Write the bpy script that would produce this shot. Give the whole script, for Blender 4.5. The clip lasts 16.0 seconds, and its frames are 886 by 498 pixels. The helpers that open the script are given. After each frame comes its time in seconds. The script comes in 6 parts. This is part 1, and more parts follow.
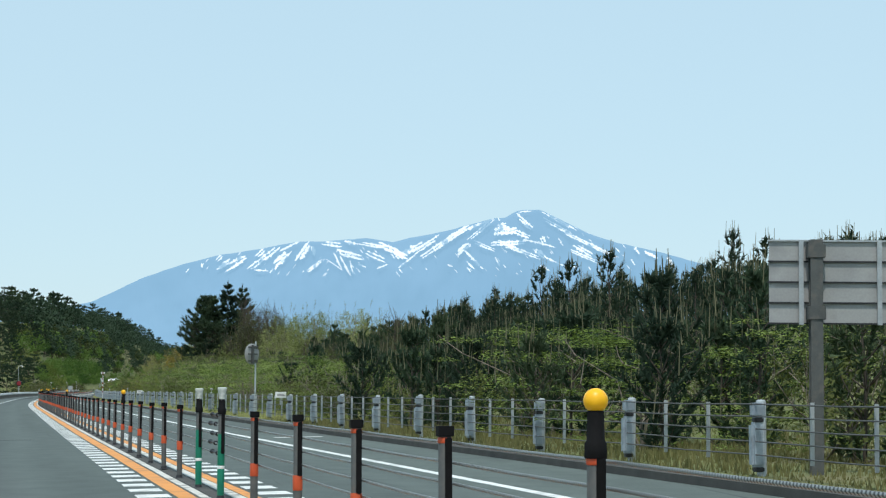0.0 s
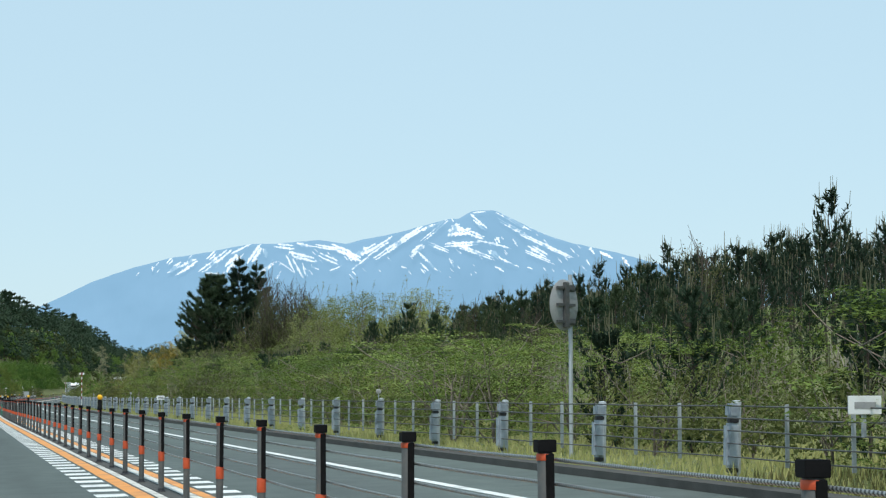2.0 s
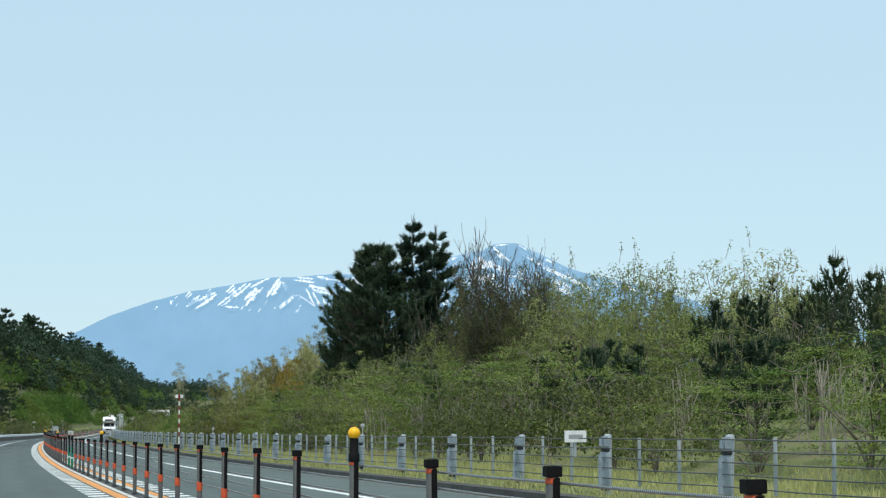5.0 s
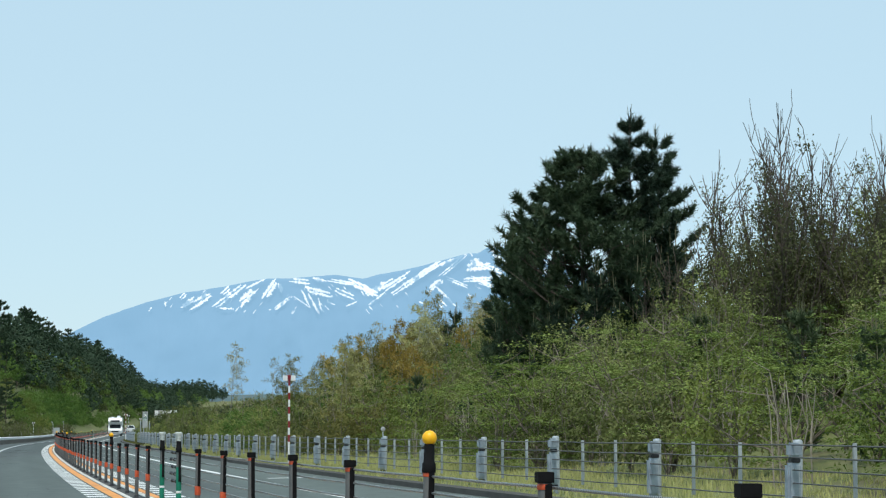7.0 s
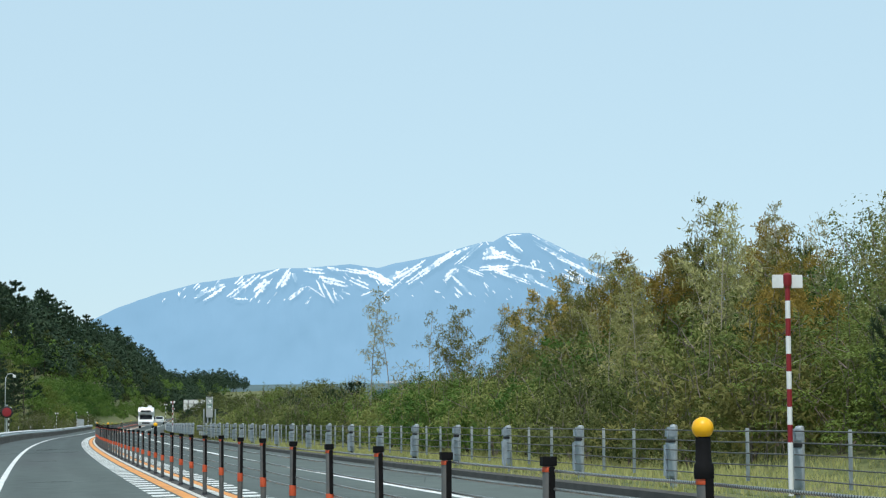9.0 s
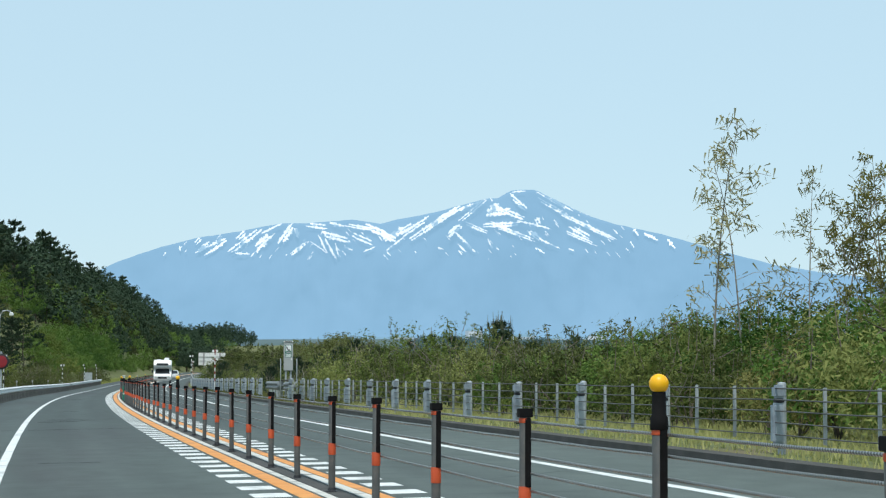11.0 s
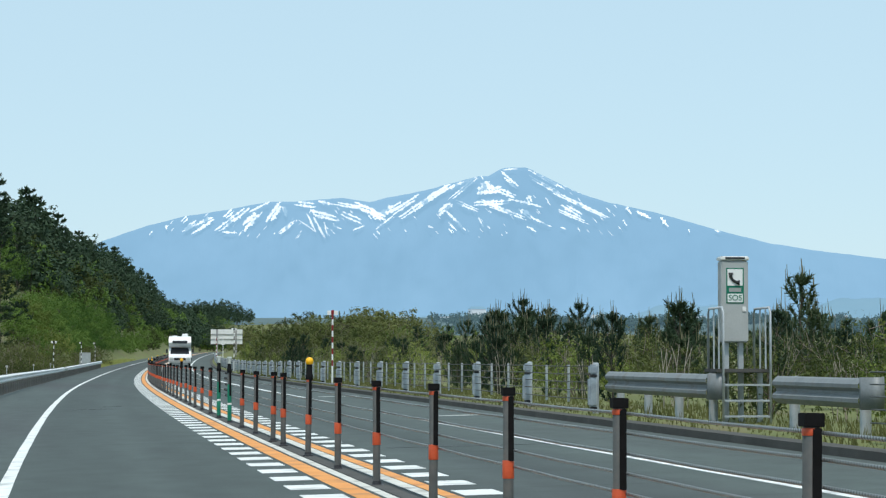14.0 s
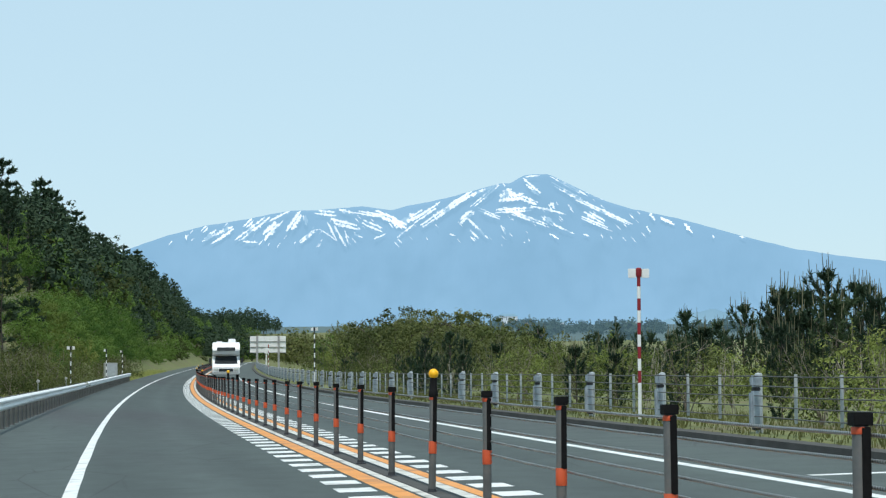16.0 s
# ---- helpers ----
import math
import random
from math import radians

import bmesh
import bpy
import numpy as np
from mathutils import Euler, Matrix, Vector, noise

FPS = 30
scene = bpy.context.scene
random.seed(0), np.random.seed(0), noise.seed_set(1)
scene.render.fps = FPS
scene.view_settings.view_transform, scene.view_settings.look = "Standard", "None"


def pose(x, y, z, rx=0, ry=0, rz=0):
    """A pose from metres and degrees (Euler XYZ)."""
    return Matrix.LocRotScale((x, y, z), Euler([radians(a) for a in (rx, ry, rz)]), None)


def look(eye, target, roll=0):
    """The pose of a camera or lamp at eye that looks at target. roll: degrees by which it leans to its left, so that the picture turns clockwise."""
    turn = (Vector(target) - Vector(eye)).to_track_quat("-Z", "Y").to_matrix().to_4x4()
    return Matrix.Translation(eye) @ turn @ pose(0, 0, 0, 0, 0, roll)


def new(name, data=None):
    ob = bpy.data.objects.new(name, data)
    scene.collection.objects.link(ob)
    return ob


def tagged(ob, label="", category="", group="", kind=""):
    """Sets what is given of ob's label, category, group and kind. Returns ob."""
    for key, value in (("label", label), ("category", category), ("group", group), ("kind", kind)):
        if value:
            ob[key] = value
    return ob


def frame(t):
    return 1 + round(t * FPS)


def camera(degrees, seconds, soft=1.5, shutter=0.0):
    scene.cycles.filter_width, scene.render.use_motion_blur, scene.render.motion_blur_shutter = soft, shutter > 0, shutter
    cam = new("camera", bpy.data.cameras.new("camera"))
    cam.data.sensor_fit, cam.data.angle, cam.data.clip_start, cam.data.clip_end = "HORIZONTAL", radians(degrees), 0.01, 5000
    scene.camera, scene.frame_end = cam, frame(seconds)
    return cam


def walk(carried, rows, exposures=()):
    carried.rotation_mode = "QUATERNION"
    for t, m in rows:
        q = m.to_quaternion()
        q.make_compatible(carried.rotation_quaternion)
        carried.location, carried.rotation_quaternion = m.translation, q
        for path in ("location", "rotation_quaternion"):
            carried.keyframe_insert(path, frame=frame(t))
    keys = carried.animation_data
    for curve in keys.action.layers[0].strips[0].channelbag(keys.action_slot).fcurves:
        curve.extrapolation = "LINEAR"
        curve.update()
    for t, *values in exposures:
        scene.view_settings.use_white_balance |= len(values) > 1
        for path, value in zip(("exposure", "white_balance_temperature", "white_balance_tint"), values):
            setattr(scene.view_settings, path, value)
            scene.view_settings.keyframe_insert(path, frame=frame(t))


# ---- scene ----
# ---- camera ----
cam = camera(23.13, 16.0, soft=1.25)
PATH = [
    (0.0, -2.251, -6.467, 1.177, 93.759, -0.318, -11.224),
    (0.5, -2.194, 4.56, 1.181, 93.653, 0.063, -11.188),
    (1.0, -2.196, 14.55, 1.152, 93.489, -0.054, -10.993),
    (1.5, -2.292, 24.596, 1.143, 93.257, -0.235, -10.801),
    (2.0, -2.581, 41.018, 1.154, 93.833, 0.156, -12.54),
    (2.5, -2.931, 51.089, 1.165, 94.086, -0.278, -13.069),
    (3.0, -2.985, 61.765, 1.152, 94.072, -0.337, -12.376),
    (3.5, -2.965, 71.904, 1.142, 94.088, 0.183, -12.093),
    (6.0, -3.25, 121.859, 1.142, 95.05, 0.064, -12.105),
    (6.5, -3.163, 131.431, 1.147, 94.942, 0.001, -12.098),
    (7.0, -3.109, 141.341, 1.119, 94.843, 0.02, -12.322),
    (7.5, -3.028, 151.525, 1.12, 94.578, 0.466, -12.439),
    (8.0, -3.059, 162.075, 1.102, 94.456, 0.309, -12.404),
    (8.5, -3.108, 172.196, 1.096, 94.51, 0.082, -12.313),
    (9.0, -3.078, 181.874, 1.099, 94.583, 0.341, -11.992),
    (9.5, -3.079, 191.882, 1.091, 94.634, -0.122, -11.808),
    (10.0, -2.88, 201.97, 1.084, 94.35, 0.03, -11.624),
    (12.5, -1.56, 254.611, 1.156, 92.66, -0.429, -12.843),
    (13.0, -1.23, 265.082, 1.16, 92.811, -0.276, -12.782),
    (13.5, -0.905, 274.72, 1.182, 92.82, -0.199, -12.638),
    (14.0, -0.534, 285.227, 1.216, 92.942, -0.092, -12.428),
    (14.5, -0.129, 295.404, 1.214, 93.124, -0.123, -12.129),
    (15.0, 0.238, 305.643, 1.216, 93.292, 0.037, -11.971),
    (15.5, 0.81, 316.42, 1.241, 93.26, 0.115, -11.801),
    (16.0, 1.201, 326.055, 1.253, 93.184, 0.284, -11.914),
]
walk(cam, [(t, pose(x, y, z, rx, ry, rz)) for t, x, y, z, rx, ry, rz in PATH])

# ---- world, sun, exposure ----
world = bpy.data.worlds.new("sky")
scene.world = world
world.use_nodes = True
wn, wl = world.node_tree.nodes, world.node_tree.links
sky = wn.new("ShaderNodeTexSky")
sky.sky_type, sky.sun_disc = "NISHITA", False
sky.sun_elevation, sky.sun_rotation = radians(58), radians(205)
sky.altitude, sky.air_density, sky.dust_density, sky.ozone_density = 0.0, 1.0, 0.4, 1.5
wn["Background"].inputs["Strength"].default_value = 0.15
haze = wn.new("ShaderNodeMixRGB")
haze.inputs["Fac"].default_value, haze.inputs["Color2"].default_value = 0.82, (3.62, 5.06, 5.86, 1)
wl.new(sky.outputs["Color"], haze.inputs["Color1"])
wl.new(haze.outputs["Color"], wn["Background"].inputs["Color"])
sun_data = bpy.data.lights.new("sun", "SUN")
sun_data.energy, sun_data.angle, sun_data.color = 3.0, radians(0.8), (1.0, 0.965, 0.9)
sun = new("sun", sun_data)
sun.matrix_world = look((-40, -120, 260), (0, 0, 0))
scene.view_settings.exposure = 0.0

# ---- materials ----
def material(name, rough=0.7, metal=0.0, spec=0.4):
    m = bpy.data.materials.new(name)
    m.use_nodes = True
    b = m.node_tree.nodes["Principled BSDF"]
    b.inputs["Roughness"].default_value = rough
    b.inputs["Metallic"].default_value = metal
    b.inputs["Specular IOR Level"].default_value = spec
    return m, m.node_tree.nodes, m.node_tree.links, b


def ramp(n, stops):
    r = n.new("ShaderNodeValToRGB")
    while len(r.color_ramp.elements) < len(stops):
        r.color_ramp.elements.new(0.5)
    for e, (p, c) in zip(r.color_ramp.elements, stops):
        e.position, e.color = p, (*c[:3], 1)
    return r


def surface(name, c1, c2, rough=0.7, metal=0.0, scale=6.0, fine=60.0, bump=0.2, stain=None, stain_scale=0.5, stretch=(1, 1, 1), each=0.0, spec=0.4):
    """Two scales of noise between two colours, a fine relief, and stains in a third colour."""
    m, n, l, b = material(name, rough, metal, spec)
    co, mp = n.new("ShaderNodeTexCoord"), n.new("ShaderNodeMapping")
    mp.inputs["Scale"].default_value = stretch
    l.new(co.outputs["Object"], mp.inputs["Vector"])
    big, small = n.new("ShaderNodeTexNoise"), n.new("ShaderNodeTexNoise")
    big.inputs["Scale"].default_value, small.inputs["Scale"].default_value = scale, fine
    big.inputs["Detail"].default_value, small.inputs["Detail"].default_value = 5, 4
    for t in (big, small):
        l.new(mp.outputs["Vector"], t.inputs["Vector"])
    add = n.new("ShaderNodeMath")
    add.operation, add.use_clamp = "MULTIPLY_ADD", True
    l.new(small.outputs["Fac"], add.inputs[0])
    add.inputs[1].default_value = 0.5
    half = n.new("ShaderNodeMath")
    half.operation = "MULTIPLY_ADD"
    l.new(big.outputs["Fac"], half.inputs[0])
    half.inputs[1].default_value, half.inputs[2].default_value = 1.1, -0.3
    l.new(half.outputs[0], add.inputs[2])
    fac = add.outputs[0]
    if each:
        info, mix = n.new("ShaderNodeObjectInfo"), n.new("ShaderNodeMath")
        mix.operation, mix.use_clamp = "MULTIPLY_ADD", True
        l.new(info.outputs["Random"], mix.inputs[0])
        mix.inputs[1].default_value = each
        l.new(fac, mix.inputs[2])
        fac = mix.outputs[0]
    r = ramp(n, [(0.15, c1), (0.85, c2)])
    l.new(fac, r.inputs["Fac"])
    colour = r.outputs["Color"]
    if stain:
        st, sr, mx = n.new("ShaderNodeTexNoise"), ramp(n, [(0.52, (0, 0, 0)), (0.68, (0.85, 0.85, 0.85))]), n.new("ShaderNodeMixRGB")
        st.inputs["Scale"].default_value, st.inputs["Detail"].default_value = stain_scale, 6
        l.new(mp.outputs["Vector"], st.inputs["Vector"])
        l.new(st.outputs["Fac"], sr.inputs["Fac"])
        l.new(sr.outputs["Color"], mx.inputs["Fac"])
        l.new(colour, mx.inputs["Color1"])
        mx.inputs["Color2"].default_value = (*stain[:3], 1)
        colour = mx.outputs["Color"]
    l.new(colour, b.inputs["Base Color"])
    if bump:
        bp = n.new("ShaderNodeBump")
        bp.inputs["Strength"].default_value, bp.inputs["Distance"].default_value = bump, 0.01
        l.new(small.outputs["Fac"], bp.inputs["Height"])
        l.new(bp.outputs["Normal"], b.inputs["Normal"])
    return m


def leaf_material(name, stops, rough=0.6, trans=0.25):
    """Leaf colours that differ from leaf to leaf and from plant to plant, with light coming through."""
    m, n, l, b = material(name, max(rough, 0.75), 0, 0.12)
    geo, info, add = n.new("ShaderNodeNewGeometry"), n.new("ShaderNodeObjectInfo"), n.new("ShaderNodeMath")
    add.operation, add.use_clamp = "MULTIPLY_ADD", True
    l.new(geo.outputs["Random Per Island"], add.inputs[0])
    add.inputs[1].default_value = 0.16
    part = n.new("ShaderNodeMath")
    part.operation = "MULTIPLY"
    part.inputs[1].default_value = 0.84
    l.new(info.outputs["Random"], part.inputs[0])
    l.new(part.outputs[0], add.inputs[2])
    r = ramp(n, stops)
    l.new(add.outputs[0], r.inputs["Fac"])
    l.new(r.outputs["Color"], b.inputs["Base Color"])
    if trans:
        tr, mx = n.new("ShaderNodeBsdfTranslucent"), n.new("ShaderNodeMixShader")
        l.new(r.outputs["Color"], tr.inputs["Color"])
        mx.inputs[0].default_value = trans
        l.new(b.outputs[0], mx.inputs[1])
        l.new(tr.outputs[0], mx.inputs[2])
        l.new(mx.outputs[0], n["Material Output"].inputs["Surface"])
    return m


def asphalt_material():
    """Worn asphalt: grain, long patches, lanes polished by tyres, and thin sealed cracks."""
    m = surface("asphalt", (0.053, 0.067, 0.064), (0.078, 0.098, 0.093), 0.85, scale=0.6, fine=90, bump=0.35, stain=(0.055, 0.058, 0.06), stain_scale=0.12, stretch=(1.6, 0.12, 1))
    n, l = m.node_tree.nodes, m.node_tree.links
    b = n["Principled BSDF"]
    colour = b.inputs["Base Color"].links[0].from_socket
    uv, sep = n.new("ShaderNodeUVMap"), n.new("ShaderNodeSeparateXYZ")
    uv.uv_map = "lane"
    l.new(uv.outputs["UV"], sep.inputs[0])
    # tyre tracks across the lane
    r = ramp(n, [(0.0, (1, 1, 1)), (0.2, (1, 1, 1)), (0.24, (0.84, 0.84, 0.84)), (0.3, (0.86, 0.86, 0.86)), (0.34, (1.02, 1.02, 1.02)), (0.38, (0.86, 0.86, 0.86)), (0.46, (1, 1, 1)),
                 (0.56, (0.86, 0.86, 0.86)), (0.62, (1.02, 1.02, 1.02)), (0.68, (0.84, 0.84, 0.84)), (0.74, (1, 1, 1)), (0.8, (1.08, 1.08, 1.06))])
    l.new(sep.outputs["X"], r.inputs["Fac"])
    mx = n.new("ShaderNodeMixRGB")
    mx.blend_type = "MULTIPLY"
    mx.inputs["Fac"].default_value = 1.0
    l.new(colour, mx.inputs["Color1"])
    l.new(r.outputs["Color"], mx.inputs["Color2"])
    age = ramp(n, [(0.0, (1.32, 1.31, 1.28)), (0.30, (1.32, 1.31, 1.28)), (0.34, (1, 1, 1)), (1.0, (1, 1, 1))])
    long = n.new("ShaderNodeMath")
    long.operation, long.inputs[1].default_value = "MULTIPLY", 0.001
    l.new(sep.outputs["Y"], long.inputs[0])
    l.new(long.outputs[0], age.inputs["Fac"])
    aged = n.new("ShaderNodeMixRGB")
    aged.blend_type, aged.inputs["Fac"].default_value = "MULTIPLY", 1.0
    l.new(mx.outputs["Color"], aged.inputs["Color1"])
    l.new(age.outputs["Color"], aged.inputs["Color2"])
    mx = aged
    # mottled wear: scuffs across the lane and blotches of bitumen
    for wide, stops in (((26.0, 1.1, 1), [(0.3, (0.86, 0.86, 0.86)), (0.7, (1.12, 1.12, 1.12))]), ((5.0, 2.6, 1), [(0.58, (1, 1, 1)), (0.72, (0.8, 0.8, 0.8))])):
        place, blot, br, mul = n.new("ShaderNodeMapping"), n.new("ShaderNodeTexNoise"), ramp(n, stops), n.new("ShaderNodeMixRGB")
        place.inputs["Scale"].default_value = wide
        l.new(uv.outputs["UV"], place.inputs["Vector"])
        blot.inputs["Scale"].default_value, blot.inputs["Detail"].default_value = 1.0, 7
        l.new(place.outputs["Vector"], blot.inputs["Vector"])
        l.new(blot.outputs["Fac"], br.inputs["Fac"])
        mul.blend_type, mul.inputs["Fac"].default_value = "MULTIPLY", 1.0
        l.new(mx.outputs["Color"], mul.inputs["Color1"])
        l.new(br.outputs["Color"], mul.inputs["Color2"])
        mx = mul
    mp, vo, vr, mask, mr = n.new("ShaderNodeMapping"), n.new("ShaderNodeTexVoronoi"), ramp(n, [(0.0, (1, 1, 1)), (0.012, (0, 0, 0))]), n.new("ShaderNodeTexNoise"), ramp(n, [(0.56, (0, 0, 0)), (0.62, (0.7, 0.7, 0.7))])
    mp.inputs["Scale"].default_value = (9.0, 0.16, 1)
    l.new(uv.outputs["UV"], mp.inputs["Vector"])
    vo.feature = "DISTANCE_TO_EDGE"
    vo.inputs["Scale"].default_value = 1.0
    l.new(mp.outputs["Vector"], vo.inputs["Vector"])
    l.new(vo.outputs["Distance"], vr.inputs["Fac"])
    mask.inputs["Scale"].default_value = 0.5
    l.new(mp.outputs["Vector"], mask.inputs["Vector"])
    l.new(mask.outputs["Fac"], mr.inputs["Fac"])
    both, dark = n.new("ShaderNodeMixRGB"), n.new("ShaderNodeMixRGB")
    both.blend_type, both.inputs["Fac"].default_value = "MULTIPLY", 1.0
    l.new(vr.outputs["Color"], both.inputs["Color1"])
    l.new(mr.outputs["Color"], both.inputs["Color2"])
    l.new(both.outputs["Color"], dark.inputs["Fac"])
    l.new(mx.outputs["Color"], dark.inputs["Color1"])
    dark.inputs["Color2"].default_value = (0.025, 0.027, 0.028, 1)
    l.new(dark.outputs["Color"], b.inputs["Base Color"])
    return m


ASPHALT = asphalt_material()
WHITE_LINE = surface("white_line_paint", (0.62, 0.64, 0.63), (0.8, 0.82, 0.8), 0.7, scale=2.5, fine=70, bump=0.2, stain=(0.4, 0.41, 0.4), stain_scale=2.2)
BROWN_BARK = surface("brown_twig_bark", (0.05, 0.04, 0.032), (0.11, 0.09, 0.072), 0.9, scale=4, fine=30, bump=0.4)
ORANGE_LINE = surface("orange_line_paint", (0.62, 0.24, 0.05), (0.78, 0.35, 0.1), 0.7, scale=2.0, fine=70, bump=0.2, stain=(0.42, 0.2, 0.09), stain_scale=1.8)
KERB = surface("pale_concrete", (0.5, 0.5, 0.46), (0.68, 0.67, 0.62), 0.85, scale=3, fine=60, bump=0.3, stain=(0.2, 0.195, 0.18), stain_scale=2.4)
GUTTER = surface("dark_concrete", (0.04, 0.039, 0.036), (0.09, 0.088, 0.082), 0.9, scale=2, fine=50, bump=0.3, stain=(0.07, 0.068, 0.06), stain_scale=0.7)
STEEL = surface("galvanised_steel", (0.33, 0.36, 0.38), (0.5, 0.53, 0.55), 0.5, 0.45, scale=5, fine=40, bump=0.05, each=0.25)
POST_GREY = surface("grey_post_steel", (0.06, 0.064, 0.063), (0.1, 0.105, 0.103), 0.6, 0.1, scale=6, fine=50, bump=0.05, each=0.2, stain=(0.13, 0.12, 0.11), stain_scale=7)
RAIL_STEEL = surface("weathered_rail_steel", (0.15, 0.165, 0.17), (0.26, 0.28, 0.285), 0.55, 0.2, scale=3, fine=40, bump=0.05, stain=(0.16, 0.15, 0.14), stain_scale=3)
BLUE_STEEL = surface("blue_grey_bracket_steel", (0.25, 0.3, 0.35), (0.37, 0.43, 0.48), 0.5, 0.3, scale=5, fine=40, bump=0.05, each=0.25, stain=(0.2, 0.23, 0.26), stain_scale=4)
BLACK = surface("black_rubber", (0.004, 0.004, 0.004), (0.011, 0.011, 0.012), 0.8, scale=8, fine=60, bump=0.05, spec=0.12)
RED_BAND = surface("orange_red_reflector", (0.44, 0.06, 0.022), (0.56, 0.09, 0.03), 0.45, scale=8, fine=70, bump=0.04, each=0.3)
GREEN_BAND = surface("green_post_paint", (0.0, 0.14, 0.085), (0.01, 0.2, 0.12), 0.45, scale=8, fine=70, bump=0.04)
YELLOW = surface("yellow_ball_plastic", (0.86, 0.42, 0.005), (0.95, 0.5, 0.01), 0.4, scale=4, fine=50, bump=0.0)
CLEAR_CAP = surface("pale_reflector_plastic", (0.3, 0.34, 0.32), (0.78, 0.8, 0.75), 0.15, scale=26, fine=60, bump=0.1, spec=0.6)
WHITE_PAINT = surface("white_paint", (0.72, 0.73, 0.72), (0.82, 0.83, 0.82), 0.45, scale=3, fine=50, bump=0.03, stain=(0.6, 0.6, 0.58), stain_scale=3)
RED_PAINT = surface("red_paint", (0.2, 0.012, 0.02), (0.29, 0.02, 0.025), 0.45, scale=4, fine=50, bump=0.03)
DARK_PAINT = surface("dark_paint", (0.015, 0.016, 0.018), (0.03, 0.03, 0.034), 0.5, scale=4, fine=50, bump=0.03)
SIGN_BACK = surface("weathered_aluminium", (0.3, 0.3, 0.3), (0.46, 0.46, 0.45), 0.55, 0.3, scale=1.5, fine=30, bump=0.05, stain=(0.24, 0.24, 0.24), stain_scale=1.5)
SIGN_GREEN = surface("green_sign_sheet", (0.0, 0.13, 0.08), (0.01, 0.18, 0.11), 0.4, scale=2, fine=40, bump=0.02)
PHONE_BODY = surface("grey_phone_box_paint", (0.32, 0.34, 0.34), (0.42, 0.44, 0.44), 0.5, scale=2, fine=40, bump=0.03)
CABIN_WHITE = surface("white_van_paint", (0.74, 0.76, 0.78), (0.84, 0.85, 0.86), 0.3, scale=1, fine=20, bump=0.0)
DARK_GLASS = surface("dark_windscreen", (0.012, 0.015, 0.02), (0.03, 0.035, 0.04), 0.08, scale=1, fine=20, bump=0.0, spec=0.6)
BARK = surface("dark_bark", (0.035, 0.028, 0.022), (0.1, 0.085, 0.07), 0.95, scale=4, fine=30, bump=0.6, stretch=(3, 3, 0.6))
TWIG = surface("grey_twig_bark", (0.12, 0.1, 0.08), (0.24, 0.2, 0.165), 0.9, scale=4, fine=30, bump=0.4)
DEAD_WOOD = surface("pale_dead_wood", (0.25, 0.22, 0.18), (0.4, 0.36, 0.3), 0.9, scale=4, fine=30, bump=0.3)
GRASS_SOIL = surface("grassy_ground", (0.09, 0.11, 0.036), (0.18, 0.195, 0.068), 0.95, scale=0.5, fine=9, bump=0.9, stain=(0.15, 0.12, 0.07), stain_scale=0.25)
NEEDLES = leaf_material("pine_needles", [(0.0, (0.026, 0.045, 0.03)), (0.55, (0.043, 0.072, 0.042)), (1.0, (0.075, 0.105, 0.052))], 0.6, 0.12)
SHOOTS = leaf_material("pale_pine_shoots", [(0.0, (0.09, 0.1, 0.055)), (1.0, (0.22, 0.21, 0.13))], 0.7, 0.1)
SHRUB_LEAF = leaf_material("fresh_shrub_leaves", [(0.0, (0.073, 0.113, 0.024)), (0.5, (0.141, 0.182, 0.042)), (1.0, (0.246, 0.283, 0.082))], 0.6, 0.3)
OLIVE_LEAF = leaf_material("dull_olive_leaves", [(0.0, (0.04, 0.053, 0.017)), (0.5, (0.076, 0.095, 0.029)), (1.0, (0.157, 0.171, 0.062))], 0.6, 0.25)
LAYER_LEAF = leaf_material("layered_green_leaves", [(0.0, (0.067, 0.118, 0.027)), (0.5, (0.132, 0.188, 0.041)), (1.0, (0.235, 0.301, 0.085))], 0.6, 0.3)
DARK_LEAF = leaf_material("broad_green_leaves", [(0.0, (0.04, 0.085, 0.018)), (0.5, (0.078, 0.15, 0.03)), (1.0, (0.15, 0.23, 0.055))], 0.5, 0.3)
PALE_LEAF = leaf_material("pale_young_leaves", [(0.0, (0.088, 0.11, 0.033)), (0.5, (0.176, 0.209, 0.066)), (1.0, (0.33, 0.352, 0.143))], 0.6, 0.3)
BAMBOO_LEAF = leaf_material("yellowing_bamboo_leaves", [(0.0, (0.13, 0.13, 0.04)), (0.5, (0.26, 0.25, 0.085)), (1.0, (0.46, 0.45, 0.2))], 0.6, 0.3)
GOLD_LEAF = leaf_material("golden_bamboo_leaves", [(0.0, (0.22, 0.16, 0.035)), (0.5, (0.36, 0.265, 0.065)), (1.0, (0.52, 0.42, 0.14))], 0.6, 0.35)
SASA_LEAF = leaf_material("bamboo_grass_leaves", [(0.0, (0.04, 0.062, 0.015)), (0.5, (0.105, 0.14, 0.034)), (1.0, (0.31, 0.33, 0.11))], 0.6, 0.3)
CANE_LEAF = leaf_material("light_cane_leaves", [(0.0, (0.16, 0.17, 0.08)), (0.5, (0.27, 0.26, 0.13)), (1.0, (0.42, 0.4, 0.24))], 0.6, 0.35)
BROWN_LEAF = leaf_material("brown_bud_leaves", [(0.0, (0.065, 0.075, 0.034)), (1.0, (0.15, 0.16, 0.07))], 0.7, 0.2)
